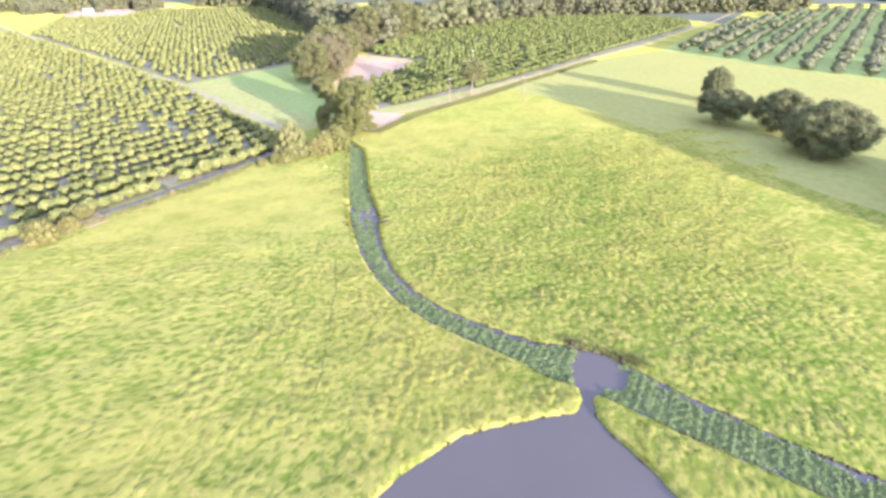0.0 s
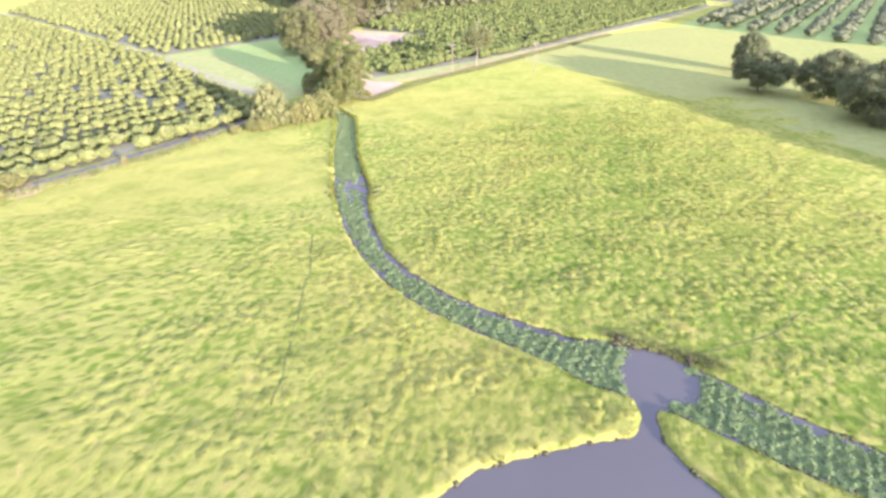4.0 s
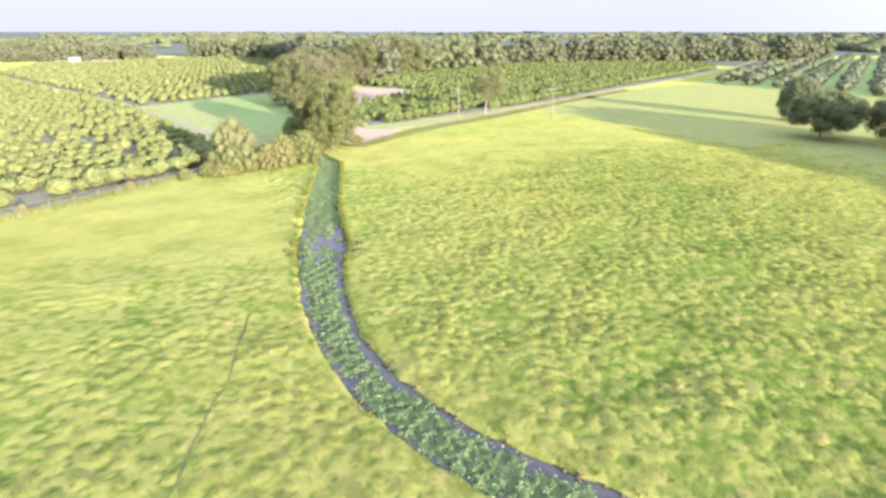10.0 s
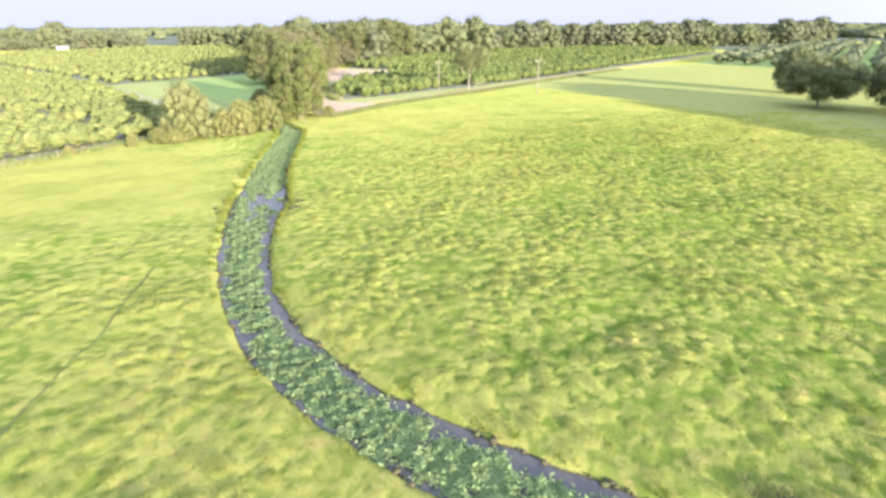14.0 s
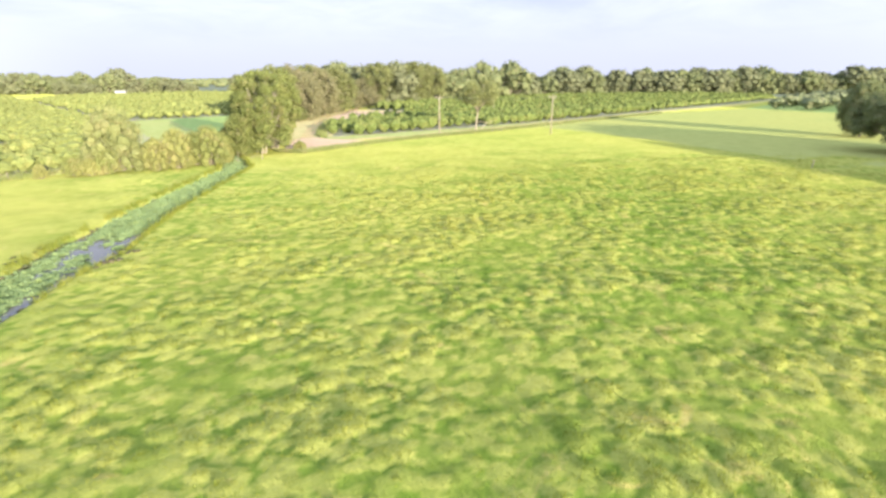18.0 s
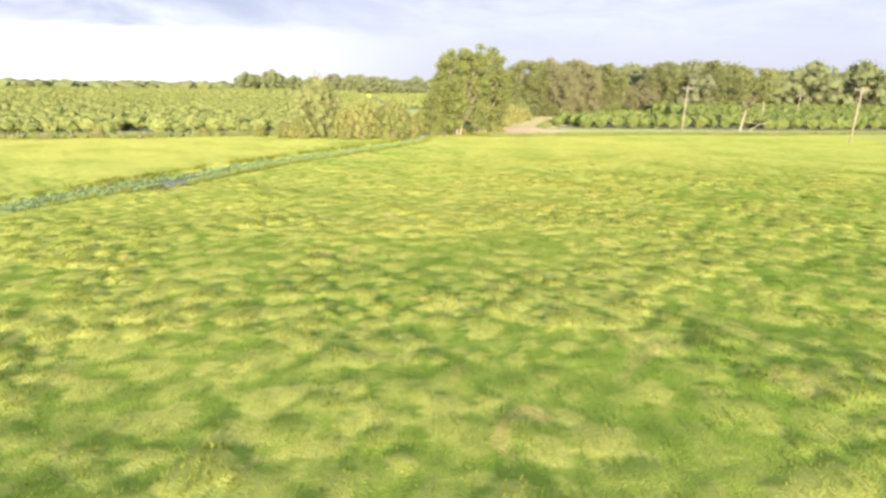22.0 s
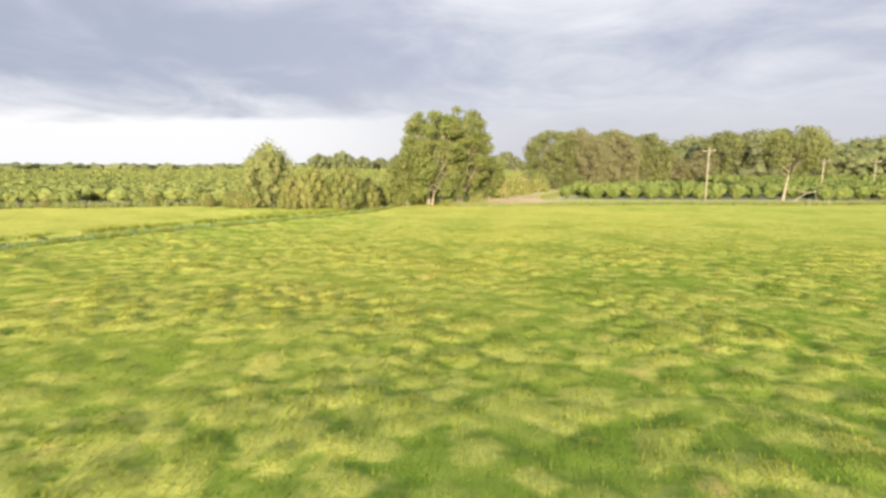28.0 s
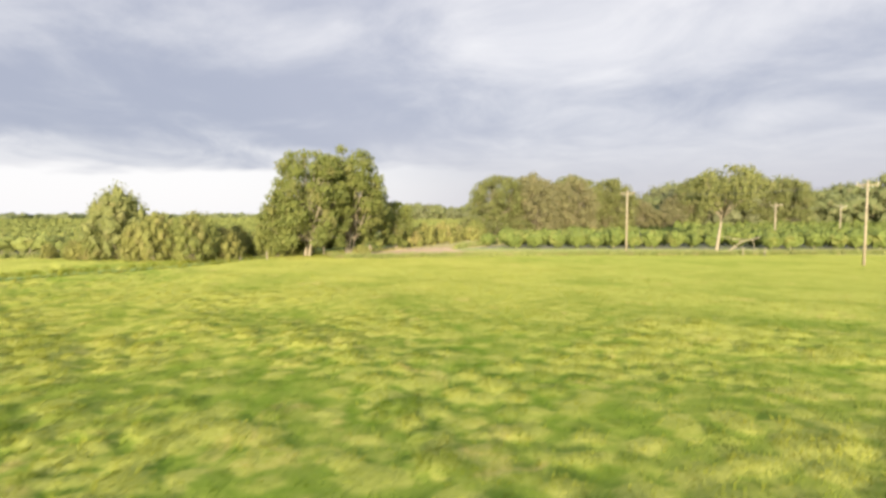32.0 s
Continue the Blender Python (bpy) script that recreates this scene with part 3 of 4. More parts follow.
sheet("pavement_bare_patch", [(-90, 133), (-84, 136.5), (-78, 131.8), (-80, 128.4), (-87, 128.4)], soil_material("tan_bare_soil", (0.50, 0.36, 0.22), (0.42, 0.32, 0.19), 0.6, green=(0.33, 0.31, 0.11), green_amount=0.4, relief=0.25), 0.11, "bare tan soil beside a bush at the grove corner", "bare soil")
sheet("pavement_road_verge", [(-27, 236), (12, 273.5), (42, 305.5), (88, 363.5), (136, 419.5), (137, 412), (88, 357), (41, 300), (16, 268), (-5, 243), (-24, 230)], PALE_GRASS, 0.066, "pale grass verge between the track and the citrus rows", "verge")
sheet("pavement_far_clearing", [(-408, 604), (-372, 546), (-324, 546), (-332, 600), (-318, 662), (-345, 655), (-372, 628)], SAND, 0.10, "bare pale sandy yard near a far house", "sand")
sheet("ground_far_scrub", [(-6900, -2000), (-780, -260), (-780, 660), (-420, 700), (240, 720), (640, 740), (720, -200), (6900, -2000), (6900, 6900), (-6900, 6900)], FAR_LAND, 0.03, "dull green scrub and woodland towards the horizon", "ground")

wx0, wx1, wy0, wy1 = -46, 160, 20, 214
water = new("water", mesh_of("water", [(wx0, wy0, -0.42), (wx1, wy0, -0.42), (wx1, wy1, -0.42), (wx0, wy1, -0.42)], [[0, 1, 2, 3]], WATER))
tagged(water, "still muddy mauve-brown pond and creek water", "water", kind="structure")


def trail(line, width, label, seed):
    """A narrow trodden path that follows the land."""
    pts = []
    for (ax, ay), (bx, by) in zip(line, line[1:]):
        k = max(1, int(math.hypot(bx - ax, by - ay) / 0.5))
        pts += [(ax + (bx - ax) * i / k, ay + (by - ay) * i / k) for i in range(k)]
    wob, verts = Waves(seed, 7.0), []
    for i, (x, y) in enumerate(pts):
        (ax, ay), (bx, by) = pts[max(i - 1, 0)], pts[min(i + 1, len(pts) - 1)]
        s = math.hypot(bx - ax, by - ay)
        nx, ny = -(by - ay) / s, (bx - ax) / s
        x, y = x + nx * 0.1 * float(wob(x, y)), y + ny * 0.1 * float(wob(x, y))
        for side in (1, 0, -1):
            px, py = x + nx * width * side / 2, y + ny * width * side / 2
            verts.append((px, py, float(land(px, py)) + (0.03 if side == 0 else 0.015)))
    faces = [[3 * i + k, 3 * i + k + 1, 3 * i + k + 4, 3 * i + k + 3] for i in range(len(pts) - 1) for k in (0, 1)]
    tagged(new("path", mesh_of("path", verts, faces, TRAIL, True)), label, "path", kind="structure")


trail([(-18, 116), (-15.5, 104), (-14.3, 94), (-13.4, 86), (-12.2, 76)], 0.28, "narrow trodden cattle path through the grass", 61)
trail([(36.3, 86.5), (41, 88.0), (48.5, 91.0), (57, 97.5)], 0.36, "narrow muddy cattle path leading to the water", 62)

# ---- trees ----


def tree(name, seed, high, wide, mat, label, category, blobs=18, count=4000, leaf=0.5, stems=1, bare=0.25, lean=0.0, group="", lump=0.17, flat=0.8, full=2.8, solid=0.72, crest=1.0, facets=(7, 5), stout=0.024, skirt=False, fork=(-0.3, 0.8)):
    """A tree: a tapered trunk with limbs, and an uneven crown of many lumps of leaf sprays."""
    rng = np.random.default_rng(seed)
    top = new(name)
    mid, rise = high * (1 + bare) / 2, high * (1 - bare) / 2
    lumps = []
    for k in range(blobs):
        up = crest - (0.85 + crest) * (k + 0.5) / blobs + rng.normal() * 0.05
        a = 2.39996 * k + rng.uniform(-0.4, 0.4)
        level = max(0.02, 1 - min(1, abs(up)) ** full) ** (1 / full)
        if skirt and up < 0:
            level = 0.96 - 0.12 * up * up
        r = wide * lump * rng.uniform(0.72, 1.3)
        out = max(0.0, wide / 2 * level * rng.uniform(0.78, 1.06) - r * 0.85)
        z = mid + rise * up * rng.uniform(0.90, 1.03) - r * flat * 0.6 * (up > 0.3)
        lumps.append(((lean * z / high + out * math.cos(a), out * math.sin(a), z), (r, r * rng.uniform(0.8, 1.2), r * flat * rng.uniform(0.75, 1.15))))
    inner = [((lean * 0.6, 0, mid), (wide * 0.27, wide * 0.27, rise * 0.55))]
    wood = []
    for s in range(stems):
        off = rng.normal(size=2) * 0.06 * wide * (s > 0)
        tall = high * 0.74
        bow = rng.normal(size=2) * 0.03 * high
        pts = [(off[0] + bow[0] * math.sin(3 * t) + lean * t, off[1] + bow[1] * math.sin(3 * t), tall * t - 0.3 * (t == 0)) for t in (0, 0.12, 0.3, 0.5, 0.75, 1)]
        r = high * (stout if stems == 1 else stout * 0.5)
        wood.append(tube(pts, [r * 1.5, r * 1.05, r * 0.9, r * 0.7, r * 0.45, r * 0.15]))
        for c, _ in lumps[s::stems]:
            root = np.array(pts[2]) + (np.array(pts[4]) - pts[2]) * rng.uniform(*fork)
            c = np.array(c)
            bend = root + (c - root) * 0.5 + (0, 0, 0.05 * high * rng.uniform(-0.3, 1))
            wood.append(tube([root, bend, c], [r * 0.45, r * 0.3, r * 0.1], 5))
    part("trunk", *join(*wood), BARK, top, smooth=True)
    v, f = leaves(lumps + inner, count, leaf, rng, 0.04, 1.0)
    cores = [core(np.array(c), np.array(q) * solid, rng, *facets, 0.22) for c, q in lumps + inner]
    part("crown", *join((v, f.tolist()), *cores), mat, top)
    return tagged(top, label, category, group)


def lift(ob, x, y, z=0.0, turn=0.0, size=1.0, tall=None):
    """Sets a thing on its place."""
    ob.matrix_basis = Matrix.LocRotScale((x, y, z), Euler((0, 0, turn)), (size, size, tall or size))
    return ob


def again(ob, x, y, turn, size, tall=None, z=0.0, label=""):
    ob2 = copy_thing(ob, Matrix.LocRotScale((x, y, z), Euler((0, 0, turn)), (size / ob.scale.x, size / ob.scale.x, (tall or size) / ob.scale.z)))
    return tagged(ob2, label) if label else ob2


def shrub(name, seed, high, wide, mat, label, category="bush", count=500, leaf=0.4, blobs=6, group=""):
    """A bush that is leafy down to the ground."""
    rng = np.random.default_rng(seed)
    top = new(name)
    lumps = []
    for k in range(blobs):
        t = (k + 0.5) / blobs
        level = (1 - t ** 2.4) ** (1 / 2.4)
        a, r = 2.4 * k, wide * 0.125 * rng.uniform(0.7, 1.3)
        q = max(0.0, wide * 0.5 * level * rng.uniform(0.7, 1.1) - r * 0.8)
        z = high * (0.1 + 0.8 * t)
        lumps.append(((q * math.cos(a), q * math.sin(a), z), (r, r, r * rng.uniform(0.9, 1.6))))
    lumps.append(((0, 0, high * 0.42), (wide * 0.3, wide * 0.3, high * 0.4)))
    part("stem", *join(*[tube([(0.1 * math.cos(k), 0.1 * math.sin(k), -0.2), tuple(c)], [0.07 + 0.01 * high, 0.02], 6) for k, (c, _) in enumerate(lumps)]), BARK, top)
    v, f = leaves(lumps, count, leaf, rng, 0.0, 1.0)
    cores = [core(np.array(c), np.array(q) * 0.66, rng, 6, 4, 0.22) for c, q in lumps]
    part("crown", *join((v, f.tolist()), *cores), mat, top)
    return tagged(top, label, category, group)


rng = np.random.default_rng(11)

# The belt of trees at the creek's head.
lift(tree("tree", 21, 19.4, 13.6, BIG_LEAF, "tall olive-green tree with pale forked trunks at the creek head", "tree", 84, 18000, 0.30, 4, 0.16, lump=0.09, full=3.0, solid=0.5, crest=0.86), -31.2, 213.2, turn=0.4)
lift(tree("tree", 23, 18.8, 13.2, BIG_LEAF, "tall olive-green tree leafy down to the ground by the creek", "tree", 88, 18000, 0.30, 2, -0.02, lump=0.088, full=2.7, solid=0.5, crest=0.88, skirt=True), -29.6, 204.6, turn=2.0)
side_tree = lift(tree("tree", 22, 12.4, 8.5, BIG_LEAF, "smaller olive-green tree crowding the big trees", "tree", 30, 5200, 0.32, 2, 0.0, lump=0.13, solid=0.5), -32.0, 200.4, turn=1.0, size=0.85)
for x, y, h, w in ((-34.5, 219.5, 13, 9), (-36.5, 227, 10, 8), (-35.4, 208, 12, 8)):
    again(side_tree, x, y, x * 3.1, w / 8.5, h / 12.4)
belt_a = tree("tree", 31, 20, 22, WOODS, "tall bushy yellow-olive tree in the belt of trees", "tree", 80, 19000, 0.37, 2, 0.03, group="belt of trees", lump=0.088, full=2.6, solid=0.52, skirt=True)
belt_b = tree("tree", 32, 20, 22, TAN_WOODS, "tall bushy tan and olive tree in the belt of trees", "tree", 76, 19000, 0.37, 2, 0.03, group="belt of trees", lump=0.09, full=2.4, solid=0.52, skirt=True)
BELT = [(-67, 288, 19.5, 21), (-60, 297, 18.5, 18), (-68, 306, 20.5, 22), (-61, 318, 19.5, 20), (-69, 330, 21.5, 23), (-62, 344, 20.5, 20), (-71, 358, 17.5, 21),
        (-64, 368, 13, 15), (-76, 384, 14, 17), (-66, 404, 16, 18), (-59, 411, 24, 24), (-43, 430, 25, 25), (-33, 443, 23, 22), (-61, 306, 8, 11), (-60, 322, 9.5, 12), (-61, 340, 9, 11), (-58, 276, 5, 9), (-59, 290, 5.5, 9), (-58, 268, 6.5, 9), (-56, 378, 10, 14)]
for k, (x, y, h, w) in enumerate(BELT):
    source = (belt_a, belt_b)[(k * 5 // 3) % 2]
    if source.location.length < 1:
        lift(source, x, y, turn=k * 1.3, size=w / 22, tall=h / 20)
    else:
        again(source, x, y, k * 2.1, w / 22, h / 20)

# Far woods.
far_a = tree("tree", 41, 22, 34, FAR_WOODS, "dense green tree in the far woods", "tree", 60, 4200, 0.72, 1, -0.10, group="far woods", lump=0.106, facets=(6, 3), full=2.3, skirt=True)
far_b = tree("tree", 42, 22, 34, OAK, "dense dark green tree in the far woods", "tree", 60, 4200, 0.72, 1, -0.10, group="far woods", lump=0.106, facets=(6, 3), full=2.3, skirt=True)
lift(far_a, -51, 420, tall=1.1)
lift(far_b, -24, 466, size=0.85, tall=0.8)
for x, y, h in ((-4, 484, 1.16), (16, 506, 1.2), (-40, 452, 1.1)):
    again(far_b, x, y, x, 1.0, h)
for line, gap in (([(-60, 434), (-18, 474), (-4, 512), (44, 545), (100, 600), (150, 606), (222, 628), (300, 640), (348, 660), (420, 735)], 12),
                  ([(-80, 440), (-50, 500), (-10, 540), (60, 580), (120, 632), (230, 652), (330, 668), (430, 760)], 20),
                  ([(-90, 420), (-112, 490), (-150, 560), (-212, 660), (-308, 666)], 18),
                  ([(-325, 615), (-350, 632), (-450, 600), (-560, 560)], 18),
                  ([(-420, 640), (-520, 625), (-620, 560)], 22)):
    for (ax, ay), (bx, by) in zip(line, line[1:]):
        k = max(1, int(math.hypot(bx - ax, by - ay) / gap))
        for i in range(k):
            t = (i + rng.uniform(-0.3, 0.3)) / k
            s = rng.uniform(0.7, 1.12)
            again((far_a, far_b)[rng.integers(2)], ax + (bx - ax) * t + rng.normal() * 3, ay + (by - ay) * t + rng.normal() * 3, rng.uniform(0, 6.3), s, s * rng.uniform(0.9, 1.1))
for x, y, h in ((-590, 505, 1.25), (-612, 480, 1.1), (-568, 522, 0.95), (-640, 512, 1.0)):      # a taller clump beyond the groves
    again(far_b, x, y, x, h * 0.9, h)
for x, y, h in ((-396, 580, 0.5), (-412, 590, 0.6), (-330, 640, 0.5), (-424, 575, 0.7), (-368, 596, 0.3)):         # trees about the far house
    again(far_a, x, y, x, h, h * 0.9)

# Live oaks in the pasture, in a row that runs on to the south-east.
oak_a = lift(tree("oak_tree", 51, 13.2, 19.5, OAK, "dark dense spreading live oak in the pasture", "oak tree", 84, 30000, 0.27, 1, 0.20, lump=0.085, full=2.6, group="pasture oaks", solid=0.6), 108.3, 223)
oak_b = lift(tree("oak_tree", 52, 17.5, 26, OAK, "dark dense spreading live oak in the pasture", "oak tree", 90, 32000, 0.34, 1, 0.02, lump=0.085, full=2.4, group="pasture oaks", solid=0.6), 126.5, 188)
for x, y, s, h in ((125.5, 214, 0.76, 0.86), (119, 256, 0.5, 0.85), (142, 137, 0.9, 1.05), (139, 151, 0.75, 1.0)):
    again((oak_a, oak_b)[int(x) % 2], x, y, x * 1.7, s, h)
oak_c = lift(tree("oak_tree", 53, 16, 24, OAK, "dark dense spreading live oak in a row of oaks", "oak tree", 40, 5000, 0.6, 1, 0.02, lump=0.125, full=2.4, group="pasture oaks"), 152, 160)
for x, y, s, h in ((156, 114, 0.9, 1.05), (172, 90, 0.95, 1.1), (190, 62, 1.0, 1.1), (208, 30, 1.1, 1.15), (149, 125, 0.8, 0.95), (164, 102, 0.85, 1.0), (181, 76, 0.9, 1.05), (199, 47, 1.0, 1.05)):
    again(oak_c, x, y, x * 1.7, s, h)

# The thin tree by the track.
lift(tree("tree", 61, 15.2, 13.6, BUSH, "slender leaning tree with a pale trunk and airy flat crown", "tree", 30, 5600, 0.34, 1, 0.48, lean=1.5, lump=0.11, flat=0.6, solid=0.4, stout=0.017, fork=(0.35, 1.0)), 12.4, 262, turn=0.3)
fallen = lift(new("fallen_branch", mesh_of("fallen_branch", *join(tube([(0, 0, -0.1), (0.9, 0.5, 0.9), (2.2, 1.6, 2.2), (3.3, 2.3, 2.4), (4.4, 3.2, 2.9)], [0.13, 0.12, 0.10, 0.08, 0.03], 7),
                tube([(2.2, 1.6, 2.2), (1.0, -0.4, 2.6), (-0.9, -1.2, 3.0)], [0.09, 0.07, 0.03], 6), tube([(3.3, 2.3, 2.4), (3.6, 2.7, 1.2), (3.7, 2.9, -0.2)], [0.06, 0.06, 0.05], 6)), BARK)), 13.6, 263.2)
tagged(fallen, "pale dead branch fallen beside the slender tree", "branch")

# Bushes along the creek's head and the grove's edge.
tall_bush = lift(shrub("bush", 71, 10.7, 10.4, BUSH, "tall rounded grey-green shrub at the grove's corner", "bush", 8000, 0.27, 56, "hedgerow"), -45.6, 179.4, size=1.04)
tan_bush = lift(shrub("bush", 72, 7.6, 6.5, TAN_BUSH, "broad tan and reddish shrub in the hedgerow", "bush", 5000, 0.24, 40, "hedgerow"), -36.0, 182.8)
olive_bush = lift(shrub("bush", 73, 7.4, 7.5, OLIVE_BUSH, "dark olive shrub in the hedgerow", "bush", 5200, 0.24, 42, "hedgerow"), -32.4, 187.2)
yellow_bush = lift(shrub("bush", 74, 4.6, 6.5, YELLOW_BUSH, "low yellow-green shrub in the hedgerow", "bush", 4200, 0.23, 36, "hedgerow"), -33.4, 191.8)
BUSHES = [(1, -38.8, 180.6, 0.75, 0.8), (2, -35, 187.2, 0.9, 0.85), (2, -45, 176.2, 0.6, 0.6), (3, -46.8, 174.4, 0.7, 0.6), (2, -49.4, 173.4, 0.5, 0.42), (1, -53, 170.4, 0.4, 0.33), (2, -36.6, 192, 0.8, 0.7),
          (2, -36.4, 199.6, 0.8, 0.7), (1, -38, 195.4, 0.7, 0.7), (2, -33.6, 203.6, 0.7, 0.6), (1, -38.6, 203.4, 0.8, 0.65), (2, -41.5, 207, 0.7, 0.6), (2, -31.8, 199.8, 0.45, 0.4), (3, -42.8, 183.4, 0.9, 0.9),
          (3, -87.5, 121.5, 1.25, 1.0), (3, -84.6, 127, 0.8, 0.7), (1, -86, 133.6, 0.85, 0.42), (3, -60.2, 162.6, 0.4, 0.36), (1, -69.5, 147.2, 0.3, 0.26), (1, -44.5, 216, 0.8, 0.7), (2, -46, 222, 0.8, 0.7), (3, -46.5, 232, 0.9, 0.8), (3, -24.4, 211.8, 0.5, 0.4),
          (3, -45.6, 241, 1.0, 0.85), (1, -49, 248.5, 0.9, 0.6), (3, -53.5, 257, 1.15, 1.0), (3, -50.5, 261, 1.0, 0.8), (1, -46.6, 252, 0.6, 0.4), (2, -54, 266, 0.9, 0.75), (3, -38.5, 232.5, 0.9, 0.9), (3, -41.5, 238, 1.0, 1.05), (3, -44.5, 246, 1.0, 1.1)]
for k, x, y, s, h in BUSHES:
    again((tall_bush, tan_bush, olive_bush, yellow_bush)[k], x, y, x * 2.3, s, h)

# ---- citrus groves ----


def citrus(seed, high=4.2, wide=4.4, count=230, leaf=0.42, around=8, up=5, blobs=5):
    rng = np.random.default_rng(seed)
    lumps = [((0, 0, high * 0.52), (wide * 0.40, wide * 0.40, high * 0.44))]
    for k in range(blobs - 1):
        a = 2.4 * k + rng.uniform(0, 1)
        lumps.append(((wide * 0.2 * math.cos(a), wide * 0.2 * math.sin(a), high * rng.uniform(0.42, 0.7)), (wide * 0.3, wide * 0.3, high * 0.27)))
    return foliage(lumps, count, leaf, rng, around, up, 0.97, 0.0, 0.4)


def citrus_thing(seed, mat, label, **how):
    top = new("citrus_tree")
    part("trunk", *join(tube([(0, 0, -0.2), (0.03, 0, 0.5), (0, 0.03, 1.1), (0, 0, 2.4)], [0.13, 0.10, 0.09, 0.03], 7),
                        tube([(0, 0, 0.9), (0.5, 0.2, 1.9)], [0.06, 0.03], 5), tube([(0, 0, 0.9), (-0.4, 0.4, 2.0)], [0.06, 0.03], 5)), BARK, top)
    part("crown", *citrus(seed, **how), mat, top)
    return tagged(top, label, "citrus tree", "citrus grove")


def inside(poly, x, y, margin=0.0):
    return polygon_far(np.array(x), np.array(y), poly) < -margin


def rows_in(poly, way, gap, step, seed, margin=2.5, miss=0.05, at=(0, 0)):
    """The places of trees set out in rows within a plot."""
    rng = np.random.default_rng(seed)
    ux, uy = way
    pts = np.array(poly) - at
    a, b = pts @ (ux, uy), pts @ (-uy, ux)
    u, v = np.meshgrid(np.arange(a.min(), a.max(), step), np.arange(math.floor(b.min() / gap) * gap, b.max(), gap))
    u = u + rng.normal(size=u.shape) * 0.35
    v = v + rng.normal(size=u.shape) * 0.25
    x, y = (u * ux - v * uy + at[0]).ravel(), (u * uy + v * ux + at[1]).ravel()
    keep = inside(poly, x, y, margin) & (rng.uniform(size=x.shape) > miss)
    return x[keep], y[keep]


def planted(name, x, y, variants, mat, label, seed, low=0.8, high=1.15):
    """Many small trees in one mesh."""
    rng = np.random.default_rng(seed)
    verts, faces, start = [], [], 0
    for px, py in zip(x, y):
        v, f = variants[rng.integers(len(variants))]
        s, t, q = rng.uniform(low, high), rng.uniform(0, 6.3), rng.uniform(0.85, 1.12)
        c, w = math.cos(t) * s, math.sin(t) * s
        verts.append(np.stack([v[:, 0] * c - v[:, 1] * w + px, v[:, 0] * w + v[:, 1] * c + py, v[:, 2] * s * q], 1))
        faces.append(f + start)
        start += len(v)
    if not verts:
        return None
    return tagged(new(name, mesh_of(name, np.concatenate(verts), np.concatenate(faces), mat)), label, "citrus trees", kind="stuff")


def light_variants(seeds, **how):
    out = []
    for s in seeds:
        v, f = citrus(s, **how)
        out.append((v, np.array(f)))
    return out


few = light_variants((1, 2, 3, 4), high=3.4, wide=4.6, count=56, leaf=0.66, around=6, up=3, blobs=3)
fewer = light_variants((4, 5, 6), high=3.4, wide=4.5, count=24, leaf=0.95, around=6, up=3, blobs=1)
west_way = (0.55, 0.835)
light_citrus = [citrus_thing(s, CITRUS, "rounded yellow-green citrus tree in a grove row", high=3.4, wide=5.0) for s in (101, 102, 103)]
dark_citrus = [citrus_thing(s, CITRUS_DARK, "compact dark green citrus tree in a grove row", high=3.5, wide=4.2) for s in (104, 105)]
rng = np.random.default_rng(77)


def set_out(x, y, near, sources, low, high):
    """The near trees as things of their own; the others are left for one mesh."""
    firsts = []
    for px, py in zip(x[near], y[near]):
        s, q = rng.uniform(low, high), rng.uniform(0.88, 1.1)
        k = int(rng.integers(len(sources)))
        if k not in firsts:
            firsts.append(k)
            lift(sources[k], px, py, turn=rng.uniform(0, 6.3), size=s, tall=s * q)
        else:
            again(sources[k], px, py, rng.uniform(0, 6.3), s, s * q)
    return x[~near], y[~near]


x, y = rows_in(WEST, west_way, 7.6, 3.3, 5, 0.2, 0.07, (-49.9, 192.5))
seen = (np.hypot(x + 60, y - 200) < 330)
x, y = x[seen], y[seen]
off = polygon_far(x, y, WEST)
edge = ((x + 50) * -0.835 + (y - 192.5) * 0.55)      # metres from the south edge
near = (edge < 13.5) & (x > -112)
x, y = set_out(x, y, near, light_citrus, 0.74, 1.04)
close = np.hypot(x + 60, y - 200) < 130
planted("citrus_rows", x[close], y[close], few, CITRUS, "rows of rounded yellow-green citrus trees", 6, 0.74, 1.04)
planted("citrus_rows", x[~close], y[~close], fewer, CITRUS, "rows of rounded yellow-green citrus trees", 7, 0.78, 1.08)

x, y = rows_in(WEST, west_way, 10.5, 6.0, 8, 2, 0.02, (-53, 199))
seen = (np.hypot(x + 60, y - 200) >= 330)
planted("citrus_rows", x[seen], y[seen], light_variants((4, 5), count=22, leaf=1.2, around=6, up=3, blobs=1), CITRUS, "distant rows of yellow-green citrus trees", 9, 1.0, 1.3)

x, y = rows_in(NORTHWEST, west_way, 6.8, 4.2, 15, 2, 0.06)
planted("citrus_rows", x, y, fewer, CITRUS, "rows of rounded yellow-green citrus trees", 16, 0.78, 1.08)

road_way = (0.62, 0.785)
x, y = rows_in(NORTHEAST, road_way, 6.8, 4.1, 25, 1.2, 0.03, (-28, 236))
off = (x + 28) * 0.785 - (y - 236) * 0.62             # metres towards the road
near = (y < 372) & (off > -22)
x, y = set_out(x, y, near, dark_citrus, 0.86, 1.1)
planted("citrus_rows", x, y, light_variants((11, 12, 13), high=3.5, wide=4.2, count=30, leaf=0.75, around=6, up=3, blobs=1), CITRUS_DARK, "close rows of dark green citrus trees", 26, 0.84, 1.12)

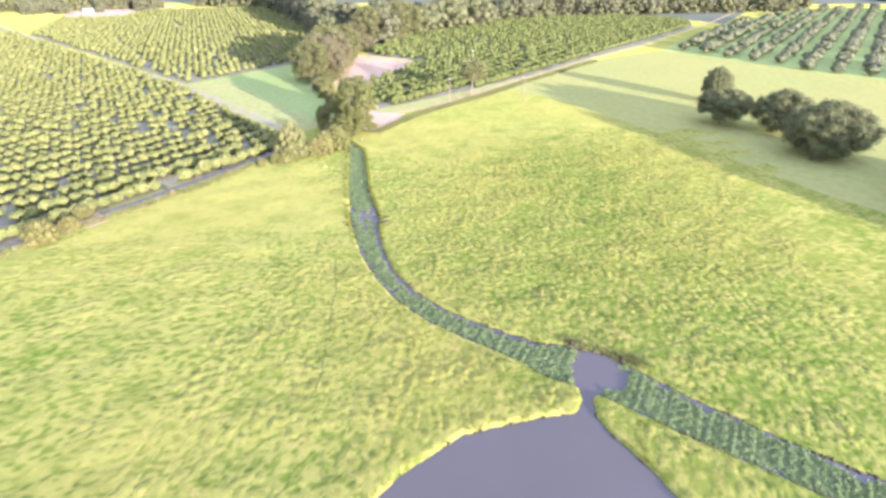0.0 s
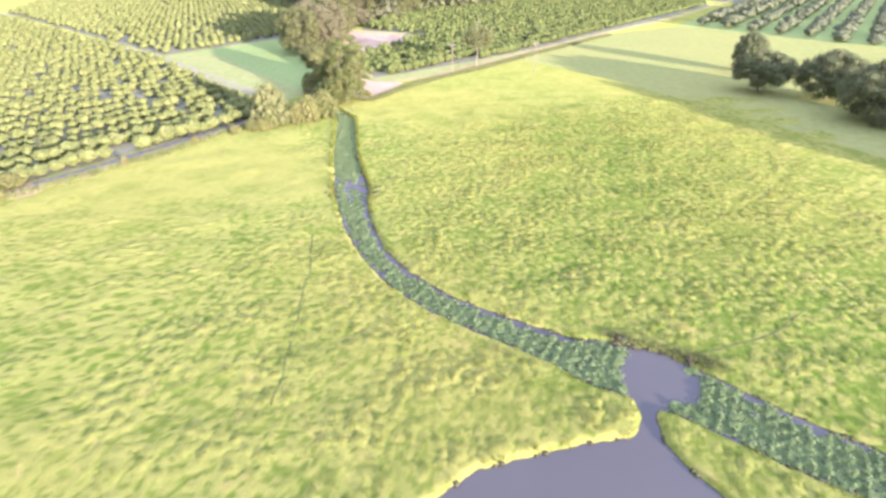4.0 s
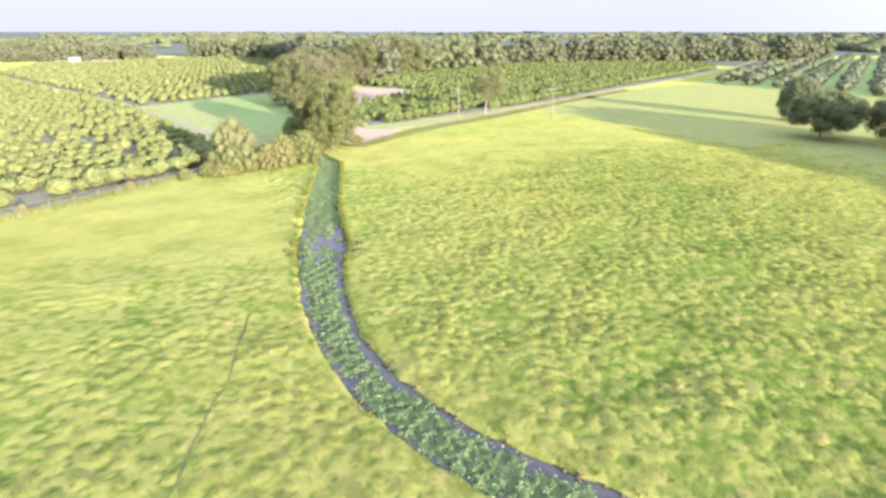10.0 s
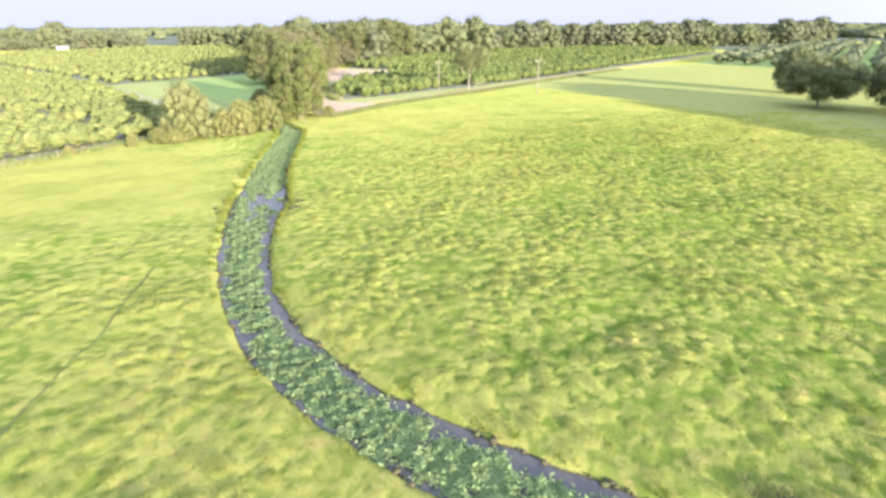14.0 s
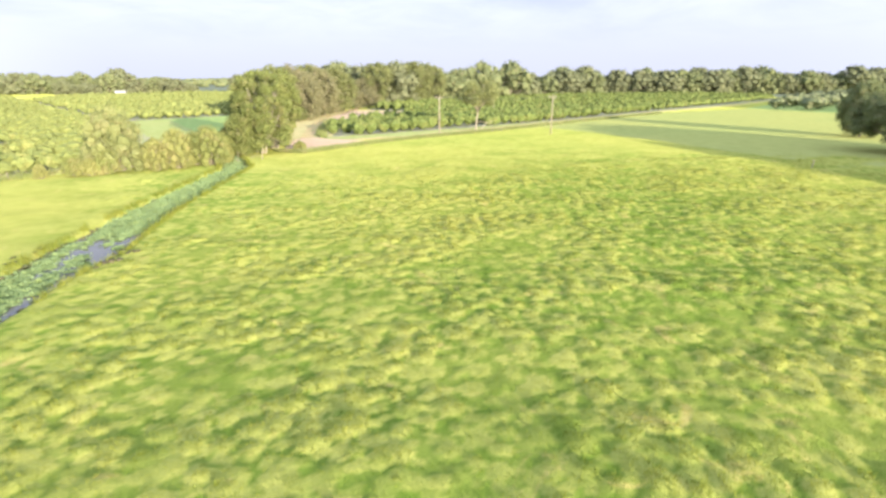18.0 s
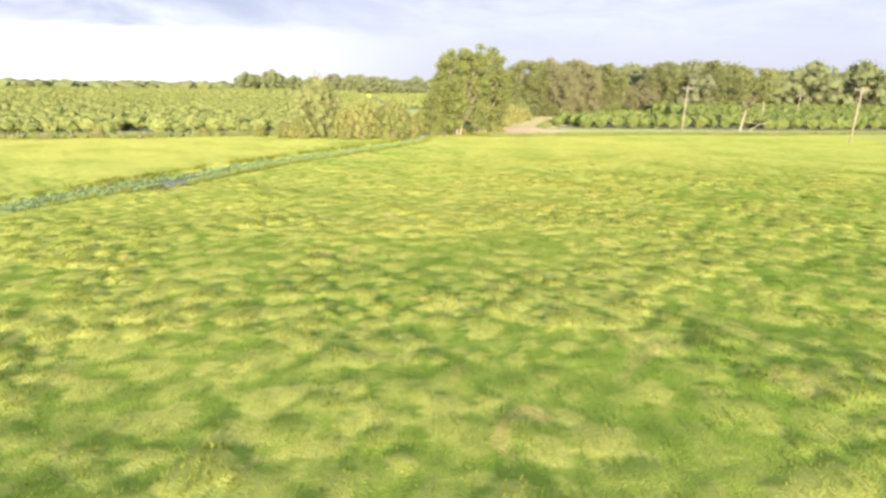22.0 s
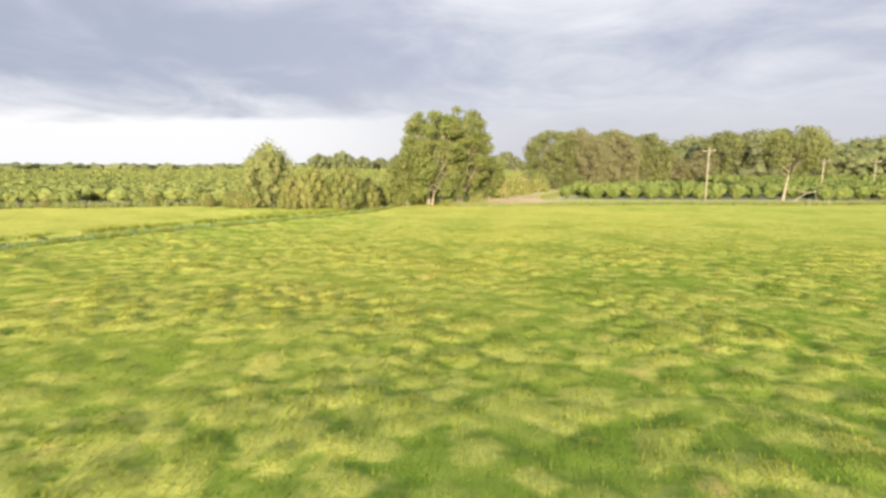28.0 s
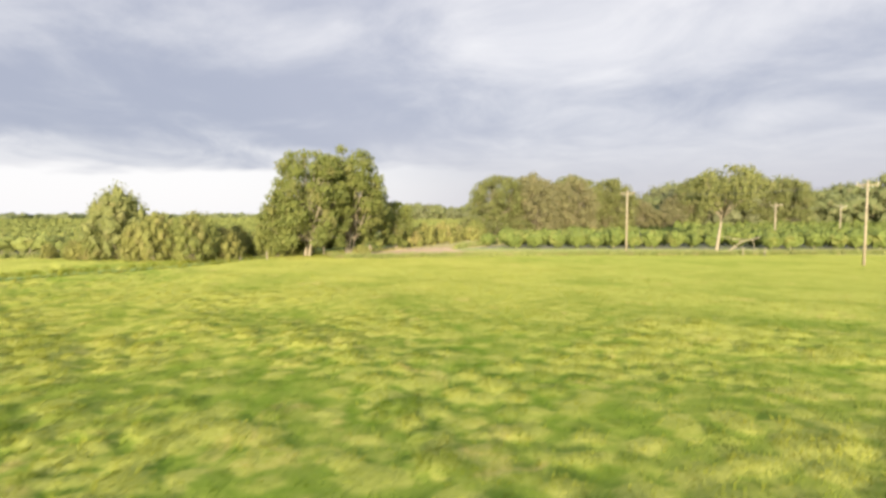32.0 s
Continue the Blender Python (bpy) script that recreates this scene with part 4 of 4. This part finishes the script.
x, y = rows_in(EAST, (0.58, 0.815), 14.5, 10.5, 35, 4, 0.12)
seen = x < 480
x, y = x[seen], y[seen]
planted("orchard_rows", x, y, light_variants((21, 22, 23, 24), high=6.2, wide=9.6, count=120, leaf=0.95, around=7, up=4, blobs=5), YOUNG, "grey-green rounded trees in wide mown rows", 36, 0.7, 1.15)

# Distant woods out to the horizon.
far_lumps = []
for s in (31, 32, 33):
    r2 = np.random.default_rng(s)
    v, f = core(np.array((0, 0, 4.0)), np.array((11, 11, 5.0)), r2, 6, 3, 0.2)
    far_lumps.append((v, np.array(f)))
places = []
r2 = np.random.default_rng(55)
for k in range(160):
    a, d = r2.uniform(-1.9, 1.1), r2.uniform(30, 65) ** 2
    cx, cy = -30 + d * math.sin(a), 150 + d * math.cos(a)
    tx, ty = r2.normal(size=2)
    long = r2.uniform(120, 520) / math.hypot(tx, ty)
    for t in np.linspace(-0.5, 0.5, 26):
        places.append((cx + tx * long * t + r2.normal() * 9, cy + ty * long * t + r2.normal() * 9))
places = np.array(places)
tagged(planted("distant_woods", places[:, 0], places[:, 1], far_lumps, OAK, "dark distant tree lines towards the horizon", 56, 0.7, 1.5), category="woods")

# ---- poles, wires, fences ----


def utility_pole(x, y, high, turn, guy=False, wide=1.2):
    top = new("utility_pole")
    part("pole", *tube([(0, 0, -0.4), (0, 0, high * 0.5), (0, 0, high)], [0.19, 0.155, 0.12], 10), POLE_WOOD, top, smooth=True)
    arm = part("crossarm", *box(-wide, 0.12, high - 0.64, wide, 0.25, high - 0.48, 0.015), POLE_WOOD, top)
    for k in (-wide + 0.12, wide - 0.12):
        part("insulator", *tube([(k, 0.175, high - 0.48), (k, 0.175, high - 0.40), (k, 0.175, high - 0.36), (k, 0.175, high - 0.26)], [0.025, 0.03, 0.06, 0.045], 8), PORCELAIN, arm, "pale porcelain insulator")
    for s in (-1, 1):
        part("brace", *tube([(s * 0.7, 0.175, high - 0.62), (0.0, 0.14, high - 1.3)], [0.02, 0.02], 5), STEEL, top)
    if guy:
        part("guy_wire", *tube([(0.1, 0, high - 0.7), (3.6, 0, -0.1)], [0.02, 0.02], 5), WIRE, top)
    lift(top, x, y, turn=turn)
    return tagged(top, "weathered pale wooden utility pole with a crossarm", "utility pole", "utility poles")


POLES = [(3.0, 248.5, 11.0, 0.15, True), (35.3, 252.5, 11.1, 0.3, False), (10.0, 297, 9.3, 0.15, False), (14, 330, 9.3, 0.15, False)]
for x, y, h, t, g in POLES:
    utility_pole(x, y, h, t, g)


def wire_span(a, b, sag):
    a, b = np.array(a), np.array(b)
    pts = [tuple(a + (b - a) * t - (0, 0, 4 * sag * t * (1 - t))) for t in np.linspace(0, 1, 13)]
    tagged(new("power_line", mesh_of("power_line", *tube(pts, [0.014] * 13, 5), WIRE)), "thin dark overhead wire strung between utility poles", "wire", "power lines")


for p, q in ((0, 2), (2, 3), (0, 1)):
    for k in (-1.08, 1.08):
        a, b = POLES[p], POLES[q]
        wire_span((a[0] + k * math.cos(a[3]), a[1] + k * math.sin(a[3]) + 0.17, a[2] - 0.25), (b[0] + k * math.cos(b[3]), b[1] + k * math.sin(b[3]) + 0.17, b[2] - 0.25), 0.9)


def fence(line, gap, label, seed, wires=3, high=1.35):
    r = np.random.default_rng(seed)
    top = new("fence")
    posts = []
    for (ax, ay), (bx, by) in zip(line, line[1:]):
        k = max(1, round(math.hypot(bx - ax, by - ay) / gap))
        posts += [(ax + (bx - ax) * i / k, ay + (by - ay) * i / k) for i in range(k)]
    posts.append(line[-1])
    lean = []
    for x, y in posts:
        z = float(land(x, y))
        dx, dy = r.normal(size=2) * 0.06
        h = high * r.uniform(0.9, 1.1)
        part("post", *tube([(x, y, z - 0.3), (x + dx * 0.5, y + dy * 0.5, z + h * 0.5), (x + dx, y + dy, z + h)], [0.075, 0.07, 0.06], 7), POST_WOOD, top)
        lean.append((x + dx * 0.8, y + dy * 0.8, z))
    for w in range(wires):
        part("strand", *tube([(x, y + 0.08, z + 0.45 + 0.35 * w) for x, y, z in lean], [0.008] * len(lean), 4), WIRE, top)
    return tagged(top, label, "fence")


fence([(-26, 196), (-34, 190.5), (-48, 182.5), (-55, 171.8), (-64.8, 153.4), (-73.9, 139.8), (-78.9, 132.8), (-97, 106)], 4.2, "grey weathered wooden post and wire fence along the grove", 3)
fence([(-33, 199), (-31, 208), (-29, 216)], 3.6, "short weathered post and wire fence under the big tree", 4)
fence([(18, 259), (20.5, 261)], 2.4, "short pair of weathered fence posts by the track", 5, 2)
lone = new("fence_post", mesh_of("fence_post", *tube([(0, 0, -0.3), (0.02, 0, 0.8), (0.03, 0.02, 1.5)], [0.09, 0.085, 0.07], 8), POST_WOOD))
tagged(lift(lone, 80.4, 199, float(land(80.4, 199))), "single pale weathered wooden post in the pasture", "post")

stake = new("stake", mesh_of("stake", *tube([(0, 0, -0.3), (-0.12, 0.05, 1.2), (-0.3, 0.1, 2.7)], [0.11, 0.10, 0.08], 8), SIDING, True))
tagged(lift(stake, -97.6, 139.8), "leaning white painted stake at the grove's edge", "stake")

# ---- the far house ----
house = new("house")
part("wall", *box(-8, -5, -0.2, 8, 5, 3.2), SIDING, house)
part("roof", np.array([(-8.6, -5.7, 3.15), (8.6, -5.7, 3.15), (8.6, 5.7, 3.15), (-8.6, 5.7, 3.15), (-8.6, 0, 5.6), (8.6, 0, 5.6)], float), [[0, 1, 5, 4], [2, 3, 4, 5], [0, 4, 3], [1, 2, 5], [3, 2, 1, 0]], ROOFING, house)
part("door", *box(-0.5, -5.06, 0, 0.5, -4.98, 2.1), ROOFING, house)
for k in (-5.5, -3, 3, 5.5):
    w = part("window", *box(k - 0.6, -5.05, 0.95, k + 0.6, -4.98, 2.2), ROOFING, house)
    part("pane", *box(k - 0.5, -5.08, 1.05, k + 0.5, -5.055, 2.1), GLASS, w)
lift(house, -380, 596, turn=0.75, size=0.6)
tagged(house, "small white house with a grey pitched roof", "house")

# ---- weeds, floating plants and grass ----


def scatter(name, x, y, z, count, high, wide, mat, label, category, seed, spread_out=0.2, flat=0.35, tone=None):
    """Tufts of tapered blades at many places, in one mesh."""
    r = np.random.default_rng(seed)
    m = len(x)
    px, py, pz = (np.repeat(v, count) for v in (x, y, z))
    k = m * count
    a = r.uniform(0, 2 * np.pi, k)
    out = r.uniform(0, spread_out, k)
    h = np.repeat(high * np.ones(m), count) * r.uniform(0.5, 1.25, k) * np.repeat(r.uniform(0.6, 1.3, m), count)
    w = wide * r.uniform(0.6, 1.4, k)
    bx, by = px + out * np.cos(a), py + out * np.sin(a)
    tip = flat * h * r.uniform(0.4, 1.6, k)
    tx, ty = bx + tip * np.cos(a), by + tip * np.sin(a)
    sx, sy = -np.sin(a) * w / 2, np.cos(a) * w / 2
    verts = np.stack([np.stack([bx - sx, by - sy, pz - 0.06], 1), np.stack([bx + sx, by + sy, pz - 0.06], 1), np.stack([tx, ty, pz + h], 1)], 1).reshape(-1, 3)
    me = mesh_of(name, verts, np.arange(3 * k).reshape(-1, 3), mat)
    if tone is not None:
        me.attributes.new("grass_tone", "FLOAT", "POINT").data.foreach_set("value", np.repeat(tone, 3 * count).astype(np.float32))
    return tagged(new(name, me), label, category, kind="stuff")


r = np.random.default_rng(91)
# Floating plants fill the creek but for its margins, the ford and the mouth of the pond.
x, y = r.uniform(-42, 100, 90000), r.uniform(44, 208, 90000)
creek = segment_far(x, y, CREEK) + 0.25 * ragged(x * 1.3, y * 1.3)
mats = Waves(17, 6.0)(x, y)
east = np.where(line_side(x, y, CREEK) > 0, 1.0, 0.0)         # the north-east bank keeps a wider strip of open water
ford_far = np.hypot(x - FORD[0] - 0.6, y - FORD[1] - 0.6) + 0.9 * Waves(23, 2.2)(x, y)
open_water = (ford_far < 2.3) | (np.hypot(x - 31.5, y - 83.2) < 5.0 + 0.5 * mats)
patchy = (ford_far < 6.5) & (Waves(24, 1.9)(x, y) < 0.25)
solid = smooth(150, 118, y) * 0.5
margin = 0.45 + 0.35 * smooth(132, 122, y) * smooth(96, 106, y) + east * (0.60 + 0.25 * Waves(25, 9.0)(x, y)) * (y < 146) - 0.35 * (y > 146)
keep = (creek < -margin - 0.12 * mats) & ~open_water & ~patchy & (mats + 2.6 * solid + 0.9 + 1.2 * (y > 146) > r.uniform(-0.6, 0.6, len(x))) & (segment_far(x, y, CHANNEL) > 0.4)
x, y = x[keep], y[keep]
pick = r.integers(0, len(x), 190000)
px, py = x[pick] + r.normal(size=len(pick)) * 0.32, y[pick] + r.normal(size=len(pick)) * 0.32
clump = np.clip(0.55 + 0.4 * Waves(19, 1.1)(px, py) + 0.25 * Waves(20, 4.0)(px, py), 0.05, 1.3)
at = np.stack([px, py, -0.39 + 0.24 * clump * r.uniform(0.25, 1.0, len(px))], 1)
up = np.stack([r.normal(size=len(px)) * 0.65, r.normal(size=len(px)) * 0.65, np.ones(len(px))], 1)
up /= np.linalg.norm(up, axis=1)[:, None]
side = np.cross(up, r.normal(size=up.shape))
side /= np.linalg.norm(side, axis=1)[:, None]
ahead = np.cross(up, side)
s = r.uniform(0.07, 0.17, len(px))[:, None]
v = np.stack([at - ahead * s, at + side * s * 0.75 + up * s * 0.2, at + ahead * s * 1.1, at - side * s * 0.75 + up * s * 0.2], 1).reshape(-1, 3)
tagged(new("floating_plants", mesh_of("floating_plants", v, np.arange(len(v)).reshape(-1, 4), HYACINTH)), "blue-green floating water plants choking the creek", "water plants", kind="stuff")
mat_x, mat_y = x[::2], y[::2]
verts, faces = [], []
for k, (px, py) in enumerate(zip(mat_x, mat_y)):
    s = 0.45 + 0.4 * ((k * 7919) % 100) / 100
    ring = [(px + s * math.cos(a + k), py + s * 0.9 * math.sin(a + k), -0.405 + 0.03 * math.sin(k)) for a in np.linspace(0, 2 * math.pi, 7)[:-1]]
    start = len(verts)
    verts += ring + [(px, py, -0.37)]
    faces += [[start + i, start + (i + 1) % 6, start + 6] for i in range(6)]
tagged(new("plant_mat", mesh_of("plant_mat", verts, faces, MAT_LEAF)), "low green mats of floating leaves on the creek", "water plants", kind="stuff")

# Rank grass and dead stalks along the banks.
x, y = r.uniform(-42, 90, 200000), r.uniform(54, 205, 200000)
bank = water_far(x, y)
keep = (bank > 0.22) & (bank < 0.75 + 0.35 * smooth(112, 135, y)) & (Waves(26, 3.0)(x, y) > 0.35 - 1.6 * smooth(118, 138, y))
x, y = x[keep], y[keep]
scatter("bank_grass", x, y, land(x, y), 7, 0.30 + 0.30 * smooth(112, 135, y), 0.06, TUFT, "tall yellow-green grass fringing the banks", "grass", 93, 0.25, 0.5, grass_tone(x, y) * 0.5 + 0.4)

# Clods and sods that have slumped along the water's edge.
x, y = r.uniform(-30, 64, 60000), r.uniform(56, 160, 60000)
edge = water_far(x, y)
keep = (np.abs(edge - 0.02) < 0.16) & (Waves(27, 2.0)(x, y) + 0.5 * line_side(x, y, CREEK) / 50 > -0.3)
x, y = x[keep][:1500], y[keep][:1500]
verts, faces, start = [], [], 0
for px, py in zip(x, y):
    w = r.uniform(0.09, 0.26)
    v, f = core(np.array((px, py, -0.36 + r.uniform(0.0, 0.16))), np.array((w * r.uniform(0.7, 1.5), w * r.uniform(0.7, 1.5), w * 0.55)), r, 6, 4, 0.2)
    verts.append(v)
    faces += [[i + start for i in face] for face in f]
    start += len(v)
tagged(new("bank_sods", mesh_of("bank_sods", np.concatenate(verts), faces, MUD, True)), "dark slumped sods and clods along the water's edge", "sods", kind="stuff")

# Trampled mud clods and dead stems where cattle come down to the water.
for k in range(26):
    a = r.uniform(0, 1)
    cx, cy = 27.5 + 11.5 * a + r.normal() * 0.5, 89.6 - 5.2 * a + r.normal() * 0.7
    s = r.uniform(0.18, 0.5)
    clod = new("mud_clod", mesh_of("mud_clod", *core(np.array((0, 0, 0.0)), np.array((s * r.uniform(0.8, 1.5), s, s * 0.45)), r, 8, 5, 0.2), MUD, True))
    tagged(lift(clod, cx, cy, float(land(cx, cy)) + 0.04, r.uniform(0, 6.3)), "dark brown trampled mud clod on the bank", "mud clod", "bank clods")
for k in range(18):
    cx, cy = -14.5 + (4.4 if k % 2 else -4.6) + r.normal() * 0.5, 134.5 + r.normal() * 2.4
    s = r.uniform(0.15, 0.4)
    clod = new("mud_clod", mesh_of("mud_clod", *core(np.array((0, 0, 0.0)), np.array((s * r.uniform(0.8, 1.5), s, s * 0.4)), r, 8, 5, 0.2), MUD, True))
    tagged(lift(clod, cx, cy, float(land(cx, cy)) + 0.03, r.uniform(0, 6.3)), "dark brown trampled mud clod at the ford", "mud clod", "ford clods")
x, y = 27 + 13 * r.uniform(0, 1, 500), r.uniform(0, 1, 500)
y = 90.2 - 5.2 * (x - 27) / 13 + r.normal(size=500) * 0.8
keep = water_far(x, y) > 0.1
x, y = x[keep], y[keep]
scatter("dead_stalks", x, y, land(x, y), 6, 0.4, 0.05, DEAD, "brown dead weed stalks on the muddy bank", "weeds", 97, 0.3, 0.8)

# Grass over the pasture where the camera flies low, thinning out with the distance from its way.
LANE = [(24, 98, 0.0), (31, 118, 0.0), (38, 136, 0.0), (37, 152, 0.0), (38, 178, 0.0)]


def meadow_places(count, reach, seed):
    """Random places on the dry pasture, the denser the nearer to the lane."""
    q = np.random.default_rng(seed)
    x, y = q.uniform(-36, 88, count), q.uniform(42, 238, count)
    keep = q.uniform(0, 1, count) < smooth(reach, 12, segment_far(x, y, LANE))
    x, y = x[keep], y[keep]
    keep = (water_far(x, y) > 0.8) & (polygon_far(x, y, WEST) > 6)
    return x[keep], y[keep]


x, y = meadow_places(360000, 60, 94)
scatter("pasture_grass", x, y, land(x, y), 3, 0.10, 0.05, TUFT, "green pasture grass blades", "grass", 94, 0.25, 0.55, grass_tone(x, y))

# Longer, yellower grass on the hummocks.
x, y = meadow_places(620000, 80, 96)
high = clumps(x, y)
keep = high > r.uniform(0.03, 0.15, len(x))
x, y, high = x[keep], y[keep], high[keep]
scatter("tuft_grass", x, y, land(x, y) - 0.02, 5, 0.08 + 0.45 * high, 0.05, TUFT, "rounded yellow-green tufts of longer pasture grass", "grass", 99, 0.22, 0.75, grass_tone(x, y))

# Rank grass on the verge of the farm track.
line = [(-30, 209), (-24, 207.5), (-18, 219), (-12, 229), (-5, 239), (16, 263), (40, 295), (86, 352)]
vx, vy = [], []
for (ax, ay), (bx, by) in zip(line, line[1:]):
    k = int(math.hypot(bx - ax, by - ay) * 42)
    t, off = r.uniform(0, 1, k), r.uniform(0.4, 4.0, k)
    vx.append(ax + (bx - ax) * t + 0.785 * off)
    vy.append(ay + (by - ay) * t - 0.62 * off)
vx, vy = np.concatenate(vx), np.concatenate(vy)
scatter("verge_grass", vx, vy, land(vx, vy), 8, 0.62, 0.14, WEED, "tall yellow-green grass on the verge of the track", "grass", 98, 0.35, 0.4)

# Weeds along the lane beside the belt of trees.
line = [(-28.5, 237), (-33, 248), (-38.5, 264), (-43, 280), (-47, 296)]
wx, wy = [], []
for (ax, ay), (bx, by) in zip(line, line[1:]):
    k = int(math.hypot(bx - ax, by - ay) * 16)
    t = r.uniform(0, 1, k)
    wx.append(ax + (bx - ax) * t + r.normal(size=k) * 0.6)
    wy.append(ay + (by - ay) * t + r.normal(size=k) * 0.6)
wx, wy = np.concatenate(wx), np.concatenate(wy)
scatter("lane_weeds", wx, wy, land(wx, wy), 9, 1.0, 0.15, WEED, "tall yellow-green weeds beside the sandy lane", "weeds", 103, 0.4, 0.45)

# Weeds along the fence.
line = [(-30, 193), (-47.6, 184), (-55.4, 172.4), (-65.2, 154), (-74.3, 140.4), (-79.3, 133.4), (-97, 107)]
wx, wy = [], []
for (ax, ay), (bx, by) in zip(line, line[1:]):
    k = int(math.hypot(bx - ax, by - ay) * 14)
    t = r.uniform(0, 1, k)
    wx.append(ax + (bx - ax) * t + r.normal(size=k) * 0.9)
    wy.append(ay + (by - ay) * t + r.normal(size=k) * 0.9)
wx, wy = np.concatenate(wx), np.concatenate(wy)
scatter("fence_weeds", wx, wy, land(wx, wy), 9, 0.95, 0.14, WEED, "tall tan and green weeds along the fence", "weeds", 95, 0.3, 0.45)
